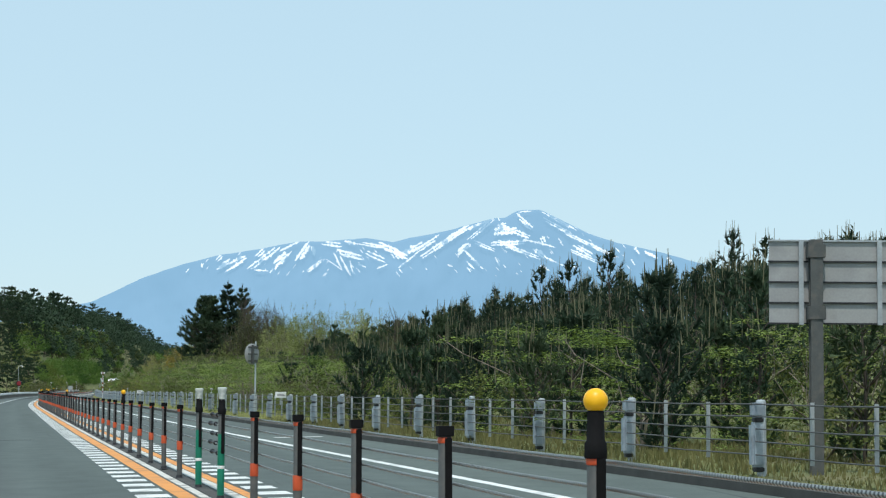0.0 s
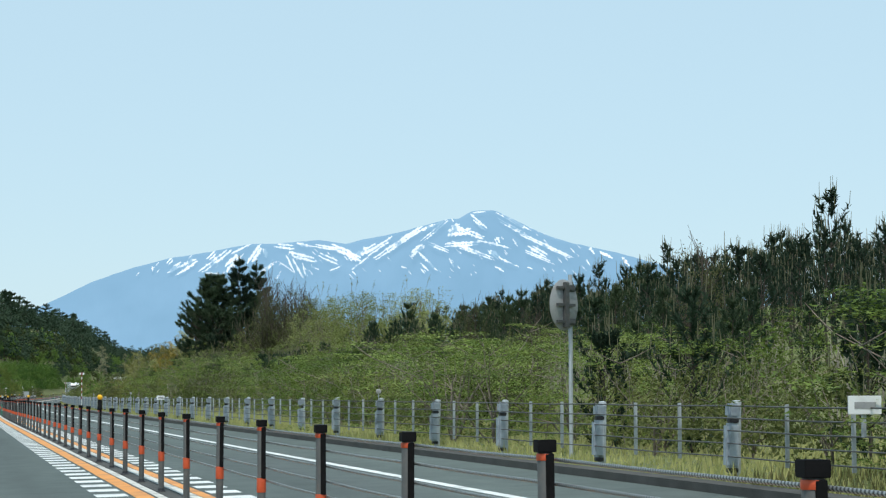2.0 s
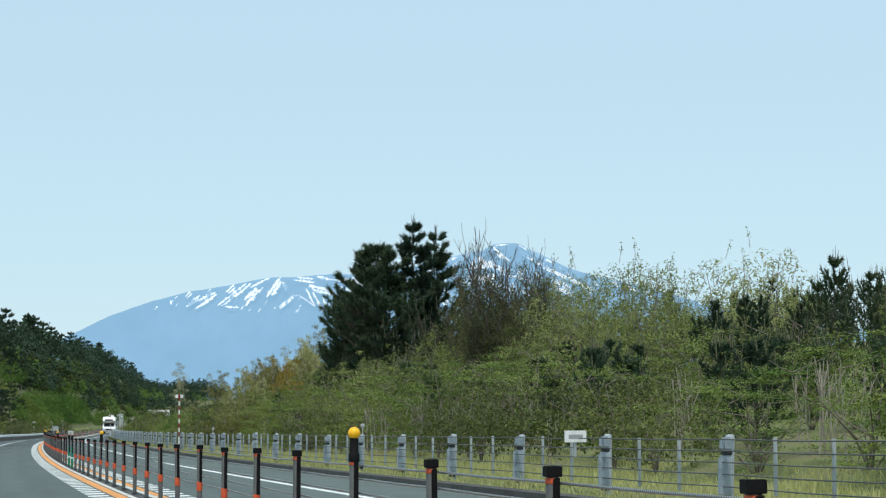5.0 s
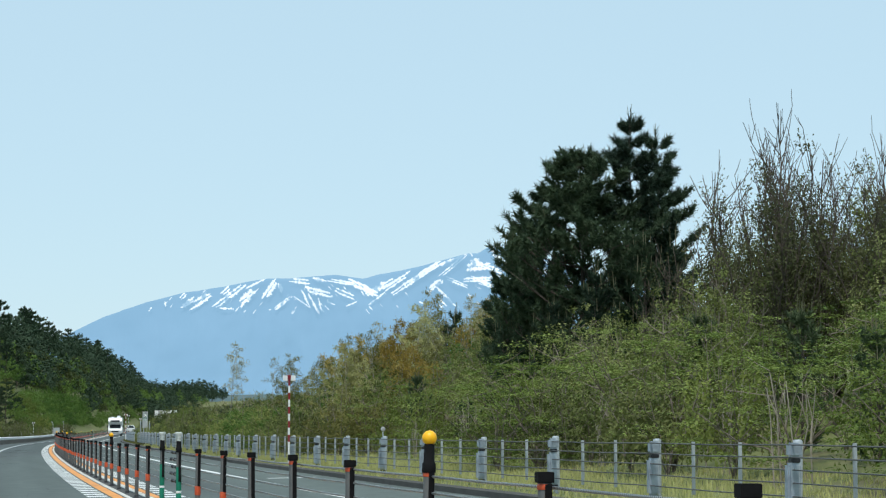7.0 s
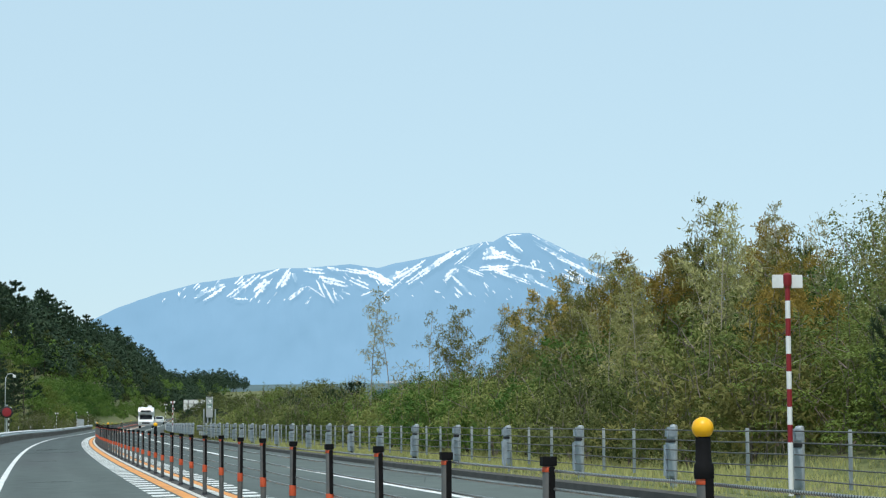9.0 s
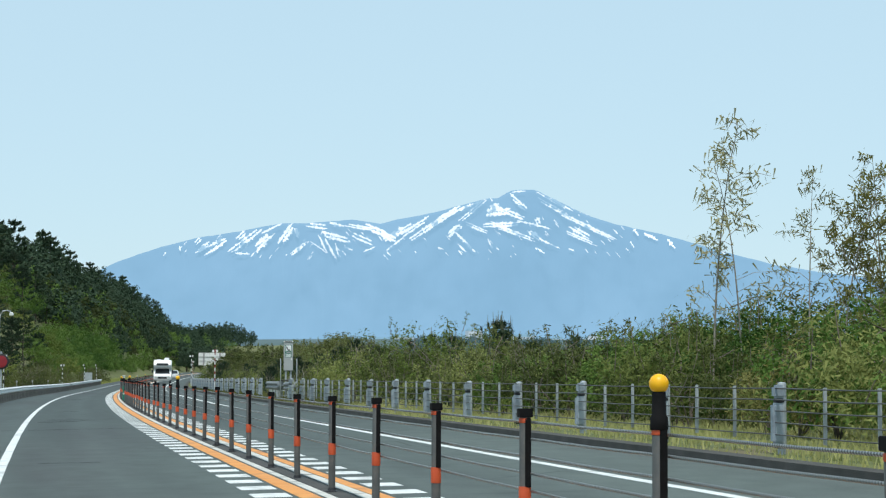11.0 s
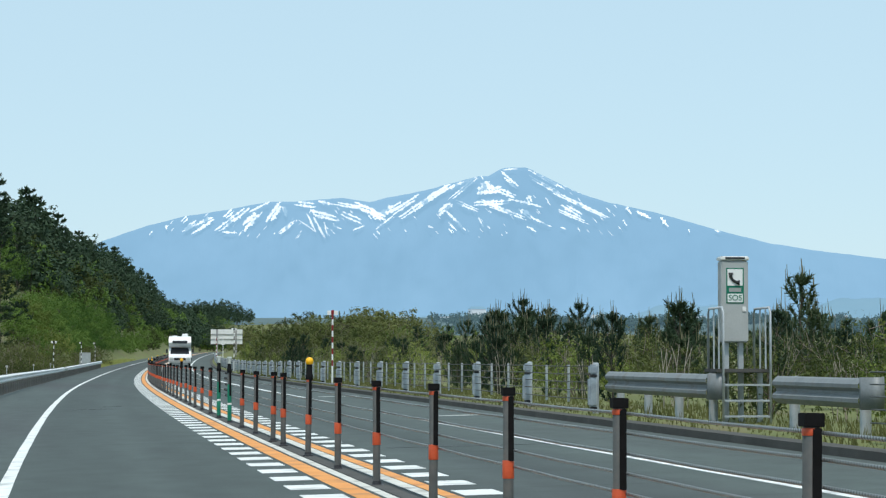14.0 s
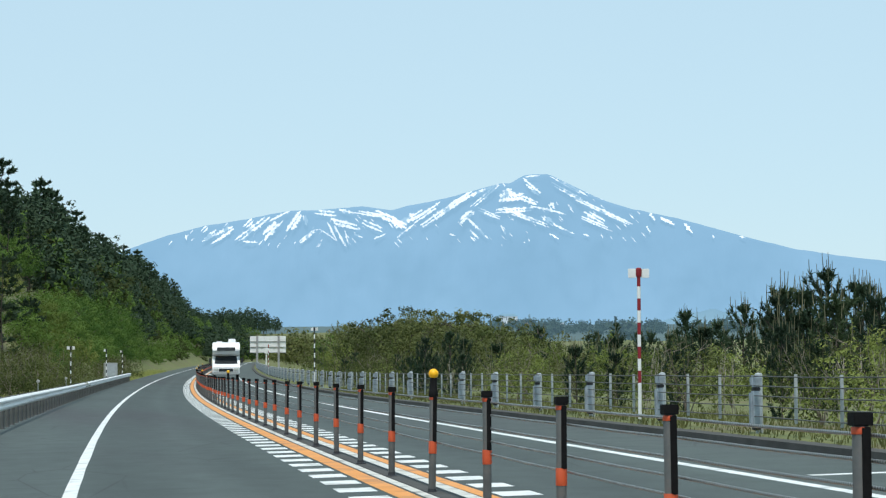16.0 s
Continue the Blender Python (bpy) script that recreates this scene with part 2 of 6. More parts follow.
GRASS_BLADE = leaf_material("grass_blades", [(0.0, (0.16, 0.205, 0.051)), (0.6, (0.319, 0.353, 0.103)), (1.0, (0.524, 0.49, 0.228))], 0.7, 0.3)

DRY_GRASS = leaf_material("dry_grass_blades", [(0.0, (0.07, 0.085, 0.028)), (0.6, (0.148, 0.15, 0.056)), (1.0, (0.28, 0.24, 0.115))], 0.7, 0.25)


def rope_material():
    m, n, l, b = material("steel_wire_rope", 0.45, 0.6)
    co, mp, w = n.new("ShaderNodeTexCoord"), n.new("ShaderNodeMapping"), n.new("ShaderNodeTexWave")
    mp.inputs["Rotation"].default_value = (radians(35), 0, 0)
    l.new(co.outputs["Object"], mp.inputs["Vector"])
    w.bands_direction, w.wave_profile = "Y", "SIN"
    w.inputs["Scale"].default_value, w.inputs["Distortion"].default_value = 13.0, 0.3
    l.new(mp.outputs["Vector"], w.inputs["Vector"])
    r = ramp(n, [(0.25, (0.06, 0.06, 0.06)), (0.7, (0.36, 0.37, 0.36))])
    l.new(w.outputs["Fac"], r.inputs["Fac"])
    l.new(r.outputs["Color"], b.inputs["Base Color"])
    return m


ROPE = rope_material()


def haze_glow_material(name, c1, c2, glow, scale, strength=0.5):
    """A far surface with the haze of distance painted in: an even glow over its colour."""
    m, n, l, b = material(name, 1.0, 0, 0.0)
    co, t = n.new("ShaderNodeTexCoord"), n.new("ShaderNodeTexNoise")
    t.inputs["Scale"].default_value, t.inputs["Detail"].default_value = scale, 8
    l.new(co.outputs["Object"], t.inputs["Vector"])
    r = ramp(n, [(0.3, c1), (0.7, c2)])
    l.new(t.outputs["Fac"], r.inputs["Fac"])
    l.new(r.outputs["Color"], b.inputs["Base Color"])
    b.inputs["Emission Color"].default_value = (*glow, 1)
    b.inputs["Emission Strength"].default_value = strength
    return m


# the slope's blue is mostly painted haze, given as emission
MOUNTAIN = haze_glow_material("hazy_mountain_slope", (0.03, 0.05, 0.08), (0.06, 0.085, 0.12), (0.255, 0.475, 0.67), 0.004, 0.87)
def snow_material():
    """Snow with the haze painted in as glow, broken by bare rock where the noise is high."""
    m = haze_glow_material("hazy_snow", (0.46, 0.48, 0.5), (0.56, 0.57, 0.58), (0.4, 0.47, 0.53), 0.01, 0.92)
    n, l = m.node_tree.nodes, m.node_tree.links
    b = n["Principled BSDF"]
    co, t, r = n.new("ShaderNodeTexCoord"), n.new("ShaderNodeTexNoise"), ramp(n, [(0.555, (0, 0, 0)), (0.6, (0.9, 0.9, 0.9))])
    t.inputs["Scale"].default_value, t.inputs["Detail"].default_value = 0.03, 9
    l.new(co.outputs["Object"], t.inputs["Vector"])
    l.new(t.outputs["Fac"], r.inputs["Fac"])
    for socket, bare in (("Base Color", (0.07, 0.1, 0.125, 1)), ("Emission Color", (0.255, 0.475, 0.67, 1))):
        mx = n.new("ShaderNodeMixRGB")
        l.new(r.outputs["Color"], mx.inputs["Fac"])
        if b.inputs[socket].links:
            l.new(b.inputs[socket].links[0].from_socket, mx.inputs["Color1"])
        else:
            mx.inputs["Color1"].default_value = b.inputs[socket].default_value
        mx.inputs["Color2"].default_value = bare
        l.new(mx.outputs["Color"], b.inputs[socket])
    return m


SNOW = snow_material()
# foothills, house roofs and walls glow a little to paint the haze before them
FOOTHILL = haze_glow_material("hazy_foothill", (0.05, 0.08, 0.09), (0.07, 0.1, 0.11), (0.22, 0.41, 0.58), 0.01, 0.78)
TOWN = haze_glow_material("hazy_town_walls", (0.4, 0.42, 0.43), (0.5, 0.5, 0.5), (0.3, 0.38, 0.46), 0.05, 0.6)
# plain and distant leaves: bluish emission stands in for the air between
FAR_PLAIN = haze_glow_material("hazy_plain", (0.035, 0.05, 0.04), (0.08, 0.1, 0.08), (0.13, 0.22, 0.29), 0.006, 0.6)
HAZE_GLOW_LEAF = haze_glow_material("hazy_far_trees", (0.025, 0.045, 0.032), (0.05, 0.075, 0.05), (0.1, 0.18, 0.24), 0.05, 0.5)

# ---- building helpers ----
KN = (-60, 0, 60, 120, 180, 240, 300, 360, 420, 480, 540, 620)
BEND = (-0.000163, -8.811e-05, -4.27e-06, 4.535e-05, 0.00033186, 0.00016655, 0.00039992, 0.00028418, 0.00028756, 0.00024823, 0.00015968, 8.613e-05)
RISE = (-0.0, -6.232e-05, 4.449e-05, -3.956e-05, 3.698e-05, 1.747e-05, -1.252e-05, -3.842e-05, 9.541e-05, 3.791e-05, 1.208e-05, 1.99e-06)
RS = np.arange(-60, 1400, 2.0)
FALL = 0.022  # one crossfall over both lanes, down to the near side


def road_line():
    """The median's line: heading and slope summed up from its bends."""
    turn, lift = np.cumsum(np.interp(RS, KN, BEND)) * 2, np.cumsum(np.interp(RS, KN, RISE)) * 2
    turn, lift = turn - np.interp(0, RS, turn), lift - np.interp(0, RS, lift)
    x, y, z = np.cumsum(np.sin(turn)) * 2, np.cumsum(np.cos(turn)) * 2, np.cumsum(lift) * 2
    return turn, *(v - np.interp(0, RS, v) for v in (x, y, z))


RT, RX, RY, RZ = road_line()


def at(s, lat=0.0, up=0.0):
    """The place s metres along the road, lat metres right of the median, up metres above the road."""
    a = float(np.interp(s, RS, RT))
    return Vector((float(np.interp(s, RS, RX)) + lat * math.cos(a), float(np.interp(s, RS, RY)) - lat * math.sin(a), float(np.interp(s, RS, RZ)) + up + FALL * min(max(lat, -6.0), 7.0)))


def stand(s, lat=0.0, up=0.0, turn=0.0):
    """A pose on the road whose y axis runs along it."""
    return Matrix.Translation(at(s, lat, up)) @ Matrix.Rotation(radians(turn) - float(np.interp(s, RS, RT)), 4, "Z")


def smooth(a, b, v):
    v = np.clip((v - a) / (b - a), 0, 1)
    return v * v * (3 - 2 * v)


def ground_height(x, y):
    """Height of the land: flat at the road, a dune on the far side of the oncoming lane, a wooded slope on the near side, the plain beyond."""
    x, y = np.asarray(x, float), np.asarray(y, float)
    lat = x - np.interp(y, RY, RX)
    base = np.interp(y, RY, RZ) + FALL * np.clip(lat, -6, 7)
    dune = 0.15 * np.clip(lat - 10, 0, 62) * (1 - 0.95 * smooth(250, 312, y))
    bank = 0.95 * np.clip(-lat - 9, 0, 17.5) * smooth(400, 520, y) * (1 - 0.9 * smooth(860, 1250, y))
    verge = 0.1 * smooth(5.78, 6.1, lat)
    side = np.where(lat < 5.78, -0.06, verge)
    side = np.where(lat < -5.8, -0.02, side)
    far = 0.0158 * np.clip(np.hypot(x, y - 200) - 260, 0, 3600) * np.maximum(smooth(7, 45, np.abs(lat)), smooth(1000, 1400, y))
    lumps = 0.12 * np.sin(x * 0.7 + 0.3 * y) * np.sin(y * 0.23) * smooth(9, 14, np.abs(lat))
    return base + side + dune + bank + far + lumps


def mesh_of(name, verts, faces, mat=None, shade=False):
    me = bpy.data.meshes.new(name)
    me.from_pydata([tuple(v) for v in verts], [], [tuple(f) for f in faces])
    if mat:
        me.materials.append(mat)
    if shade:
        me.shade_smooth()
    me.update()
    return me


def tri_mesh(name, verts, tris, mat):
    """A mesh of triangles from arrays."""
    verts, tris = np.asarray(verts, np.float32), np.asarray(tris, np.int32)
    me = bpy.data.meshes.new(name)
    me.vertices.add(len(verts))
    me.vertices.foreach_set("co", verts.ravel())
    me.loops.add(tris.size)
    me.loops.foreach_set("vertex_index", tris.ravel())
    me.polygons.add(len(tris))
    me.polygons.foreach_set("loop_start", np.arange(0, tris.size, 3, dtype=np.int32))
    me.materials.append(mat)
    me.update(calc_edges=True)
    return me


def part(name, me, parent, m=None, label=""):
    ob = new(name, me)
    ob.parent = parent
    if m is not None:
        ob.matrix_basis = m
    return tagged(ob, label)


def thing(name, m, label, category, group="", kind=""):
    ob = new(name)
    ob.empty_display_size = 0.2
    ob.matrix_basis = m
    return tagged(ob, label, category, group, kind)


def bm_mesh(name, bm, mat, shade=False):
    me = bpy.data.meshes.new(name)
    bmesh.ops.recalc_face_normals(bm, faces=bm.faces)
    bm.to_mesh(me)
    bm.free()
    me.materials.append(mat)
    if shade:
        me.shade_smooth()
    return me


def add_box(bm, x0, y0, z0, x1, y1, z1, bevel=0.0, m=None):
    vs = [bm.verts.new(p) for p in ((x0, y0, z0), (x1, y0, z0), (x1, y1, z0), (x0, y1, z0), (x0, y0, z1), (x1, y0, z1), (x1, y1, z1), (x0, y1, z1))]
    fs = [bm.faces.new([vs[i] for i in f]) for f in ((0, 3, 2, 1), (4, 5, 6, 7), (0, 1, 5, 4), (1, 2, 6, 5), (2, 3, 7, 6), (3, 0, 4, 7))]
    if bevel:
        es = list({e for f in fs for e in f.edges})
        got = bmesh.ops.bevel(bm, geom=es, offset=bevel, segments=2, affect="EDGES")
        vs = list({v for v in vs if v.is_valid} | {v for f in got["faces"] for v in f.verts})
    if m is not None:
        bmesh.ops.transform(bm, matrix=m, verts=vs)


def box(name, x0, y0, z0, x1, y1, z1, mat, bevel=0.0):
    bm = bmesh.new()
    add_box(bm, x0, y0, z0, x1, y1, z1, bevel)
    return bm_mesh(name, bm, mat)


def lathe(name, profile, mat, n=12, shade=True):
    """A turned shape from (radius, height) rings."""
    v, f = [], []
    for r, z in profile:
        v += [(r * math.cos(2 * math.pi * k / n), r * math.sin(2 * math.pi * k / n), z) for k in range(n)]
    for i in range(len(profile) - 1):
        f += [(i * n + k, i * n + (k + 1) % n, (i + 1) * n + (k + 1) % n, (i + 1) * n + k) for k in range(n)]
    f += [tuple(range(n - 1, -1, -1)), tuple((len(profile) - 1) * n + k for k in range(n))]
    me = mesh_of(name, v, f, mat)
    if shade:
        me.shade_smooth()
        me.set_sharp_from_angle(angle=radians(40))
    return me


def tube_along(points, radius, n=6):
    """Rings round a run of points; a radius for all or one for each."""
    v, f = [], []
    for i, p in enumerate(points):
        p = Vector(p)
        d = (Vector(points[min(i + 1, len(points) - 1)]) - Vector(points[max(i - 1, 0)])).normalized()
        a = d.cross(Vector((0, 0, 1)) if abs(d.z) < 0.9 else Vector((1, 0, 0))).normalized()
        b = a.cross(d)
        r = radius[i] if hasattr(radius, "__len__") else radius
        v += [p + r * (a * math.cos(2 * math.pi * k / n) + b * math.sin(2 * math.pi * k / n)) for k in range(n)]
    for i in range(len(points) - 1):
        f += [(i * n + k, i * n + (k + 1) % n, (i + 1) * n + (k + 1) % n, (i + 1) * n + k) for k in range(n)]
    f += [tuple(range(n - 1, -1, -1)), tuple((len(points) - 1) * n + k for k in range(n))]
    return v, f


def strip(name, s0, s1, step, l0, l1, z, mat, thick=0.02, wobble=0.0):
    """A band along the road with real thickness."""
    v, f = [], []
    k = max(2, int(math.ceil((s1 - s0) / step)) + 1)
    for i in range(k):
        s = s0 + (s1 - s0) * i / (k - 1)
        w0, w1 = (wobble * (noise.noise((s * 0.9, q, 0.3))) for q in (1.7, 8.2))
        v += [at(s, l0 + w0, z), at(s, l1 + w1, z), at(s, l1 + w1, z - thick), at(s, l0 + w0, z - thick)]
    for i in range(k - 1):
        a, b = 4 * i, 4 * i + 4
        f += [(a, a + 1, b + 1, b), (a + 1, a + 2, b + 2, b + 1), (a + 2, a + 3, b + 3, b + 2), (a + 3, a, b, b + 3)]
    f += [(3, 2, 1, 0), (4 * k - 4, 4 * k - 3, 4 * k - 2, 4 * k - 1)]
    return mesh_of(name, v, f, mat)

# ---- ground and road ----
def build_ground():
    lats = sorted({*(-2600, -1500, -800, -420, -220, -130, -95, -75, -60), *range(-50, -8, 3), -8, -7, -6, -5.35, -5.15, 0, 5.7, 5.8, 5.95, 6.1, 6.5, 7, 7.6, 8.3, 9, 10, *range(12, 80, 4), 95, 120, 160, 230, 340, 520, 800, 1300, 2000, 2900})
    ys = sorted({*(-420, -250, -150, -100), *range(-80, 720, 8), *range(728, 1300, 16), 1350, 1450, 1600, 2000, 2500, 3100, 3800})
    lats, ys = np.array(lats, float), np.array(ys, float)
    yy, ll = np.meshgrid(ys, lats, indexing="ij")
    xx = ll + np.interp(yy, RY, RX)
    zz = ground_height(xx, yy)
    n = len(lats)
    v = np.stack([xx, yy, zz], -1).reshape(-1, 3)
    f = [(i * n + k, i * n + k + 1, (i + 1) * n + k + 1, (i + 1) * n + k) for i in range(len(ys) - 1) for k in range(n - 1)]
    me = mesh_of("ground", v, f, GRASS_SOIL, True)
    # distant faces get the plain colour with its painted haze glow
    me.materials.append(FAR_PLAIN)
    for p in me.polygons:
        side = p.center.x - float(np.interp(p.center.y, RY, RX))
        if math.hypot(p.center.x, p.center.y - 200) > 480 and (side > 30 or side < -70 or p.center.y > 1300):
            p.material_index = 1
    tagged(new("ground", me), "grassy sandy ground rising to a wooded dune", "ground", kind="structure")


build_ground()
S0, S1 = -56.0, 860.0
road_mesh = strip("road", S0, S1, 4, -5.85, 5.5, 0.0, ASPHALT, 0.08)
lane = road_mesh.uv_layers.new(name="lane")
for corner in road_mesh.loops:
    k = corner.vertex_index
    lane.data[corner.index].uv = (0.0 if k % 4 in (0, 3) else 1.0, k // 4 * 4.0)
tagged(new("road", road_mesh), "two-lane grey asphalt expressway with worn surface", "road", kind="structure")
tagged(new("road_edge_kerb", strip("road_edge_kerb", S0, S1, 4, 5.503, 5.8, 0.1, GUTTER, 0.18)), "dark weathered concrete edge kerb of the road", "kerb", kind="structure")


def marking(name, l0, l1, mat, label, z=0.004):
    tagged(new(name, strip(name, S0, S1, 2, l0, l1, z, mat, 0.003, 0.012)), label, "road marking", kind="structure")


marking("edge_line", -3.54, -3.4, WHITE_LINE, "solid white edge line, slightly worn")
marking("edge_line", 3.37, 3.52, WHITE_LINE, "solid white edge line, slightly worn")
marking("orange_line", -0.42, -0.215, ORANGE_LINE, "solid orange centre line beside the barrier")
marking("orange_line", 0.315, 0.45, ORANGE_LINE, "solid orange centre line beside the barrier")
marking("white_median_line", -0.175, -0.075, KERB, "pale white strip along the barrier foot")
marking("white_median_line", 0.16, 0.30, KERB, "pale white strip along the barrier foot")
marking("median_base", -0.06, 0.145, GUTTER, "dark stained strip under the barrier posts", 0.005)


def dashes(l0, l1, skew):
    v, f = [], []
    for k in range(int((560 - S0) / 1.45)):
        s = S0 + 1.45 * k
        n = len(v)
        e = [0.02 * noise.noise((s, q, l0)) for q in (0.3, 2.1, 4.2, 6.4)]
        top = [at(s + e[0], l0, 0.004), at(s + skew + e[1], l1, 0.004), at(s + 0.68 + skew + e[2], l1, 0.004), at(s + 0.68 + e[3], l0, 0.004)]
        v += top + [p - Vector((0, 0, 0.003)) for p in top]
        f += [(n, n + 1, n + 2, n + 3)] + [(n + q, n + 4 + q, n + 4 + (q + 1) % 4, n + (q + 1) % 4) for q in range(4)]
    tagged(new("dashed_line", mesh_of("dashed_line", v, f, WHITE_LINE)), "row of short white warning dashes on the asphalt", "road marking", kind="structure")


dashes(-0.85, -0.47, 0.0)
dashes(0.51, 0.89, 0.0)


def seam(s, l0, l1, w=0.07):
    tagged(new("road_seam", strip("road_seam", s, s + w, 1, l0, l1, 0.0035, DARK_PAINT, 0.003)), "dark tar seam across the lane", "road marking", kind="structure")


for s, l0, l1 in ((47.9, -4.6, -1.6), (273.3, -4.6, -0.95), (281.5, -3.2, -2.4), (338.0, -2.9, -1.9), (313.0, 1.2, 3.6), (215.0, -4.6, -3.0)):
    seam(s, l0, l1)
for s, l0, l1 in ((282.2, -3.0, -1.9), (282.9, -2.6, -1.6), (283.5, -2.95, -2.2), (284.3, -2.4, -1.7), (281.6, -2.7, -2.1), (285.2, -2.8, -2.0), (254.0, -3.0, -2.1), (298.4, -2.7, -2.0), (340.6, -2.3, -1.7), (229.0, -2.9, -1.9)):
    seam(s, l0, l1, 0.035)
for s, w in ((194.2, 0.35), (347.1, 0.2), (326.0, 0.2), (44.8, 0.4)):
    tagged(new("shoulder_mark", strip("shoulder_mark", s, s + w, 1, 3.95, 5.1, 0.0045, WHITE_LINE, 0.003)), "short white cross mark on the road shoulder", "road marking", kind="structure")

# ---- mountain and distance ----
MID = at(230, -2.9, 1.2)
RIDGE = ((-8, 0.9), (-2, 1.55), (2.1, 2.4), (3.44, 3.06), (4.55, 3.46), (5.52, 3.72), (6.57, 3.89), (7.78, 4.13), (8.39, 4.13), (9.6, 4.24), (10.36, 4.13), (10.81, 4.24), (11.73, 4.42), (12.64, 4.66),
         (13.3, 4.83), (13.45, 4.80), (13.86, 5.03), (14.47, 5.05), (15.07, 4.75), (15.98, 4.32), (16.6, 4.13), (17.8, 3.87), (18.7, 3.61), (19.6, 3.35), (20.8, 3.04), (22, 2.84), (24.1, 2.57), (28, 2.1), (36, 1.2), (40, 0.9))


def ridge(az):
    a, e = zip(*RIDGE)
    return float(np.interp(az, a, e)) + 0.012 * noise.noise((az * 3.1, 2.2, 0)) + 0.01 * noise.noise((az * 9, 5.1, 0))


def on_mountain(az, el, lift=0.0):
    """The place on the slope that shows under this bearing and height angle."""
    top = ridge(az)
    u = min(1.0, max(0.0, (el - 0.8) / (top - 0.8)))
    d = 4550 + 100 * u - lift
    gully = 26 * noise.fractal((az * 1.4, el * 0.5, 3.3), 1.0, 2.0, 4) * u * (1 - u) * 4
    d += gully
    a, e = radians(az), radians(el)
    return MID + Vector((math.sin(a) * d, math.cos(a) * d, math.tan(e) * d))


def build_mountain():
    mountain = thing("mountain", Matrix(), "broad snow-streaked blue volcano hazy on the horizon", "mountain", kind="structure")
    v, f, n = [], [], 46
    azs = np.arange(-8, 40.01, 0.12)
    for az in azs:
        top = ridge(az)
        for k in range(n):
            v.append(on_mountain(az, 0.55 + (top - 0.55) * k / (n - 1)))
        v.append(v[-1] + Vector((math.sin(radians(az)) * 60, math.cos(radians(az)) * 60, -60)))
    n += 1
    f = [(i * n + k, (i + 1) * n + k, (i + 1) * n + k + 1, i * n + k + 1) for i in range(len(azs) - 1) for k in range(n - 1)]
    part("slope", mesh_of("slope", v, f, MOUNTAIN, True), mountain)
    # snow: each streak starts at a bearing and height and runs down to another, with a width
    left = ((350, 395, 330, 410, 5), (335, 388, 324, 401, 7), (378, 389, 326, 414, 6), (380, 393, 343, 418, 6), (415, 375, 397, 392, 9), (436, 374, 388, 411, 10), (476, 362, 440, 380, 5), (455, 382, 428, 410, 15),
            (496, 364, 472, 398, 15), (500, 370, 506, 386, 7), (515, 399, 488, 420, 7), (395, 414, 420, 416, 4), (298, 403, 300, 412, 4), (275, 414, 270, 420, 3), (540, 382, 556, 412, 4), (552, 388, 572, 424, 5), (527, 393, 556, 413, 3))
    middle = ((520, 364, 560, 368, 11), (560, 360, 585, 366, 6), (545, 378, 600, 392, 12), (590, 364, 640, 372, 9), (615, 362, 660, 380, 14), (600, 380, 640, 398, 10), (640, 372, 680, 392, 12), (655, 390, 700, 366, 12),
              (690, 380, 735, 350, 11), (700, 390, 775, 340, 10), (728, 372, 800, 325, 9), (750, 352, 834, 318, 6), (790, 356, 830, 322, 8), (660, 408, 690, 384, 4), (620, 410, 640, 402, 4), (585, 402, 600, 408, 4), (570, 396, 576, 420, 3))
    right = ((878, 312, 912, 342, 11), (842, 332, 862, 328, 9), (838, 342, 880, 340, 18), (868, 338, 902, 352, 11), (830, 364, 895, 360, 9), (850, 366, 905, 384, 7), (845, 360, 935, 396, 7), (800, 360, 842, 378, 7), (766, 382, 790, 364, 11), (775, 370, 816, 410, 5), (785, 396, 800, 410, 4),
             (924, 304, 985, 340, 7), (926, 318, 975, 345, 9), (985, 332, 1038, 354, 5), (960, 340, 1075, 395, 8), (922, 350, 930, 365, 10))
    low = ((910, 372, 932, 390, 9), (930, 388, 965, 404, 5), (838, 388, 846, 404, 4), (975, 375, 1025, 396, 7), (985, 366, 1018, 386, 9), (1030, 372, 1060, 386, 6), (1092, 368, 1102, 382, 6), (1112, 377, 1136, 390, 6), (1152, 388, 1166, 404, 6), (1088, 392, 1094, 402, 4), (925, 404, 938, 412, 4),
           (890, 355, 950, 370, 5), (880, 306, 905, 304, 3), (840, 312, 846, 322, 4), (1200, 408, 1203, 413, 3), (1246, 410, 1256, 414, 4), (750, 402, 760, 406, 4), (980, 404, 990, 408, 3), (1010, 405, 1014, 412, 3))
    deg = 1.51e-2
    rnd = random.Random(5)
    streaks = [s for zone in (left, middle, right, low) for s in zone]
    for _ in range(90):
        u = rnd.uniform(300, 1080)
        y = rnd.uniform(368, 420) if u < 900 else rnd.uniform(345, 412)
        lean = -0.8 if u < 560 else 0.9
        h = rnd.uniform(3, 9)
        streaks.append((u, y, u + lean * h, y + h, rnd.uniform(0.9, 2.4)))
    fine = []
    for x0, y0, x1, y1, w in streaks:
        if w < 6.5:
            fine.append((x0, y0, x1, y1, w))
            continue
        ln = math.hypot(x1 - x0, y1 - y0)
        nx, ny = -(y1 - y0) / ln, (x1 - x0) / ln
        for off in (-0.24, 0.25):
            a, b = rnd.uniform(-0.1, 0.18), rnd.uniform(0.78, 1.12)
            o = off * w + rnd.uniform(-0.06, 0.06) * w
            fine.append((x0 + (x1 - x0) * a + nx * o, y0 + (y1 - y0) * a + ny * o, x0 + (x1 - x0) * b + nx * o, y0 + (y1 - y0) * b + ny * o, w * rnd.uniform(0.42, 0.66)))
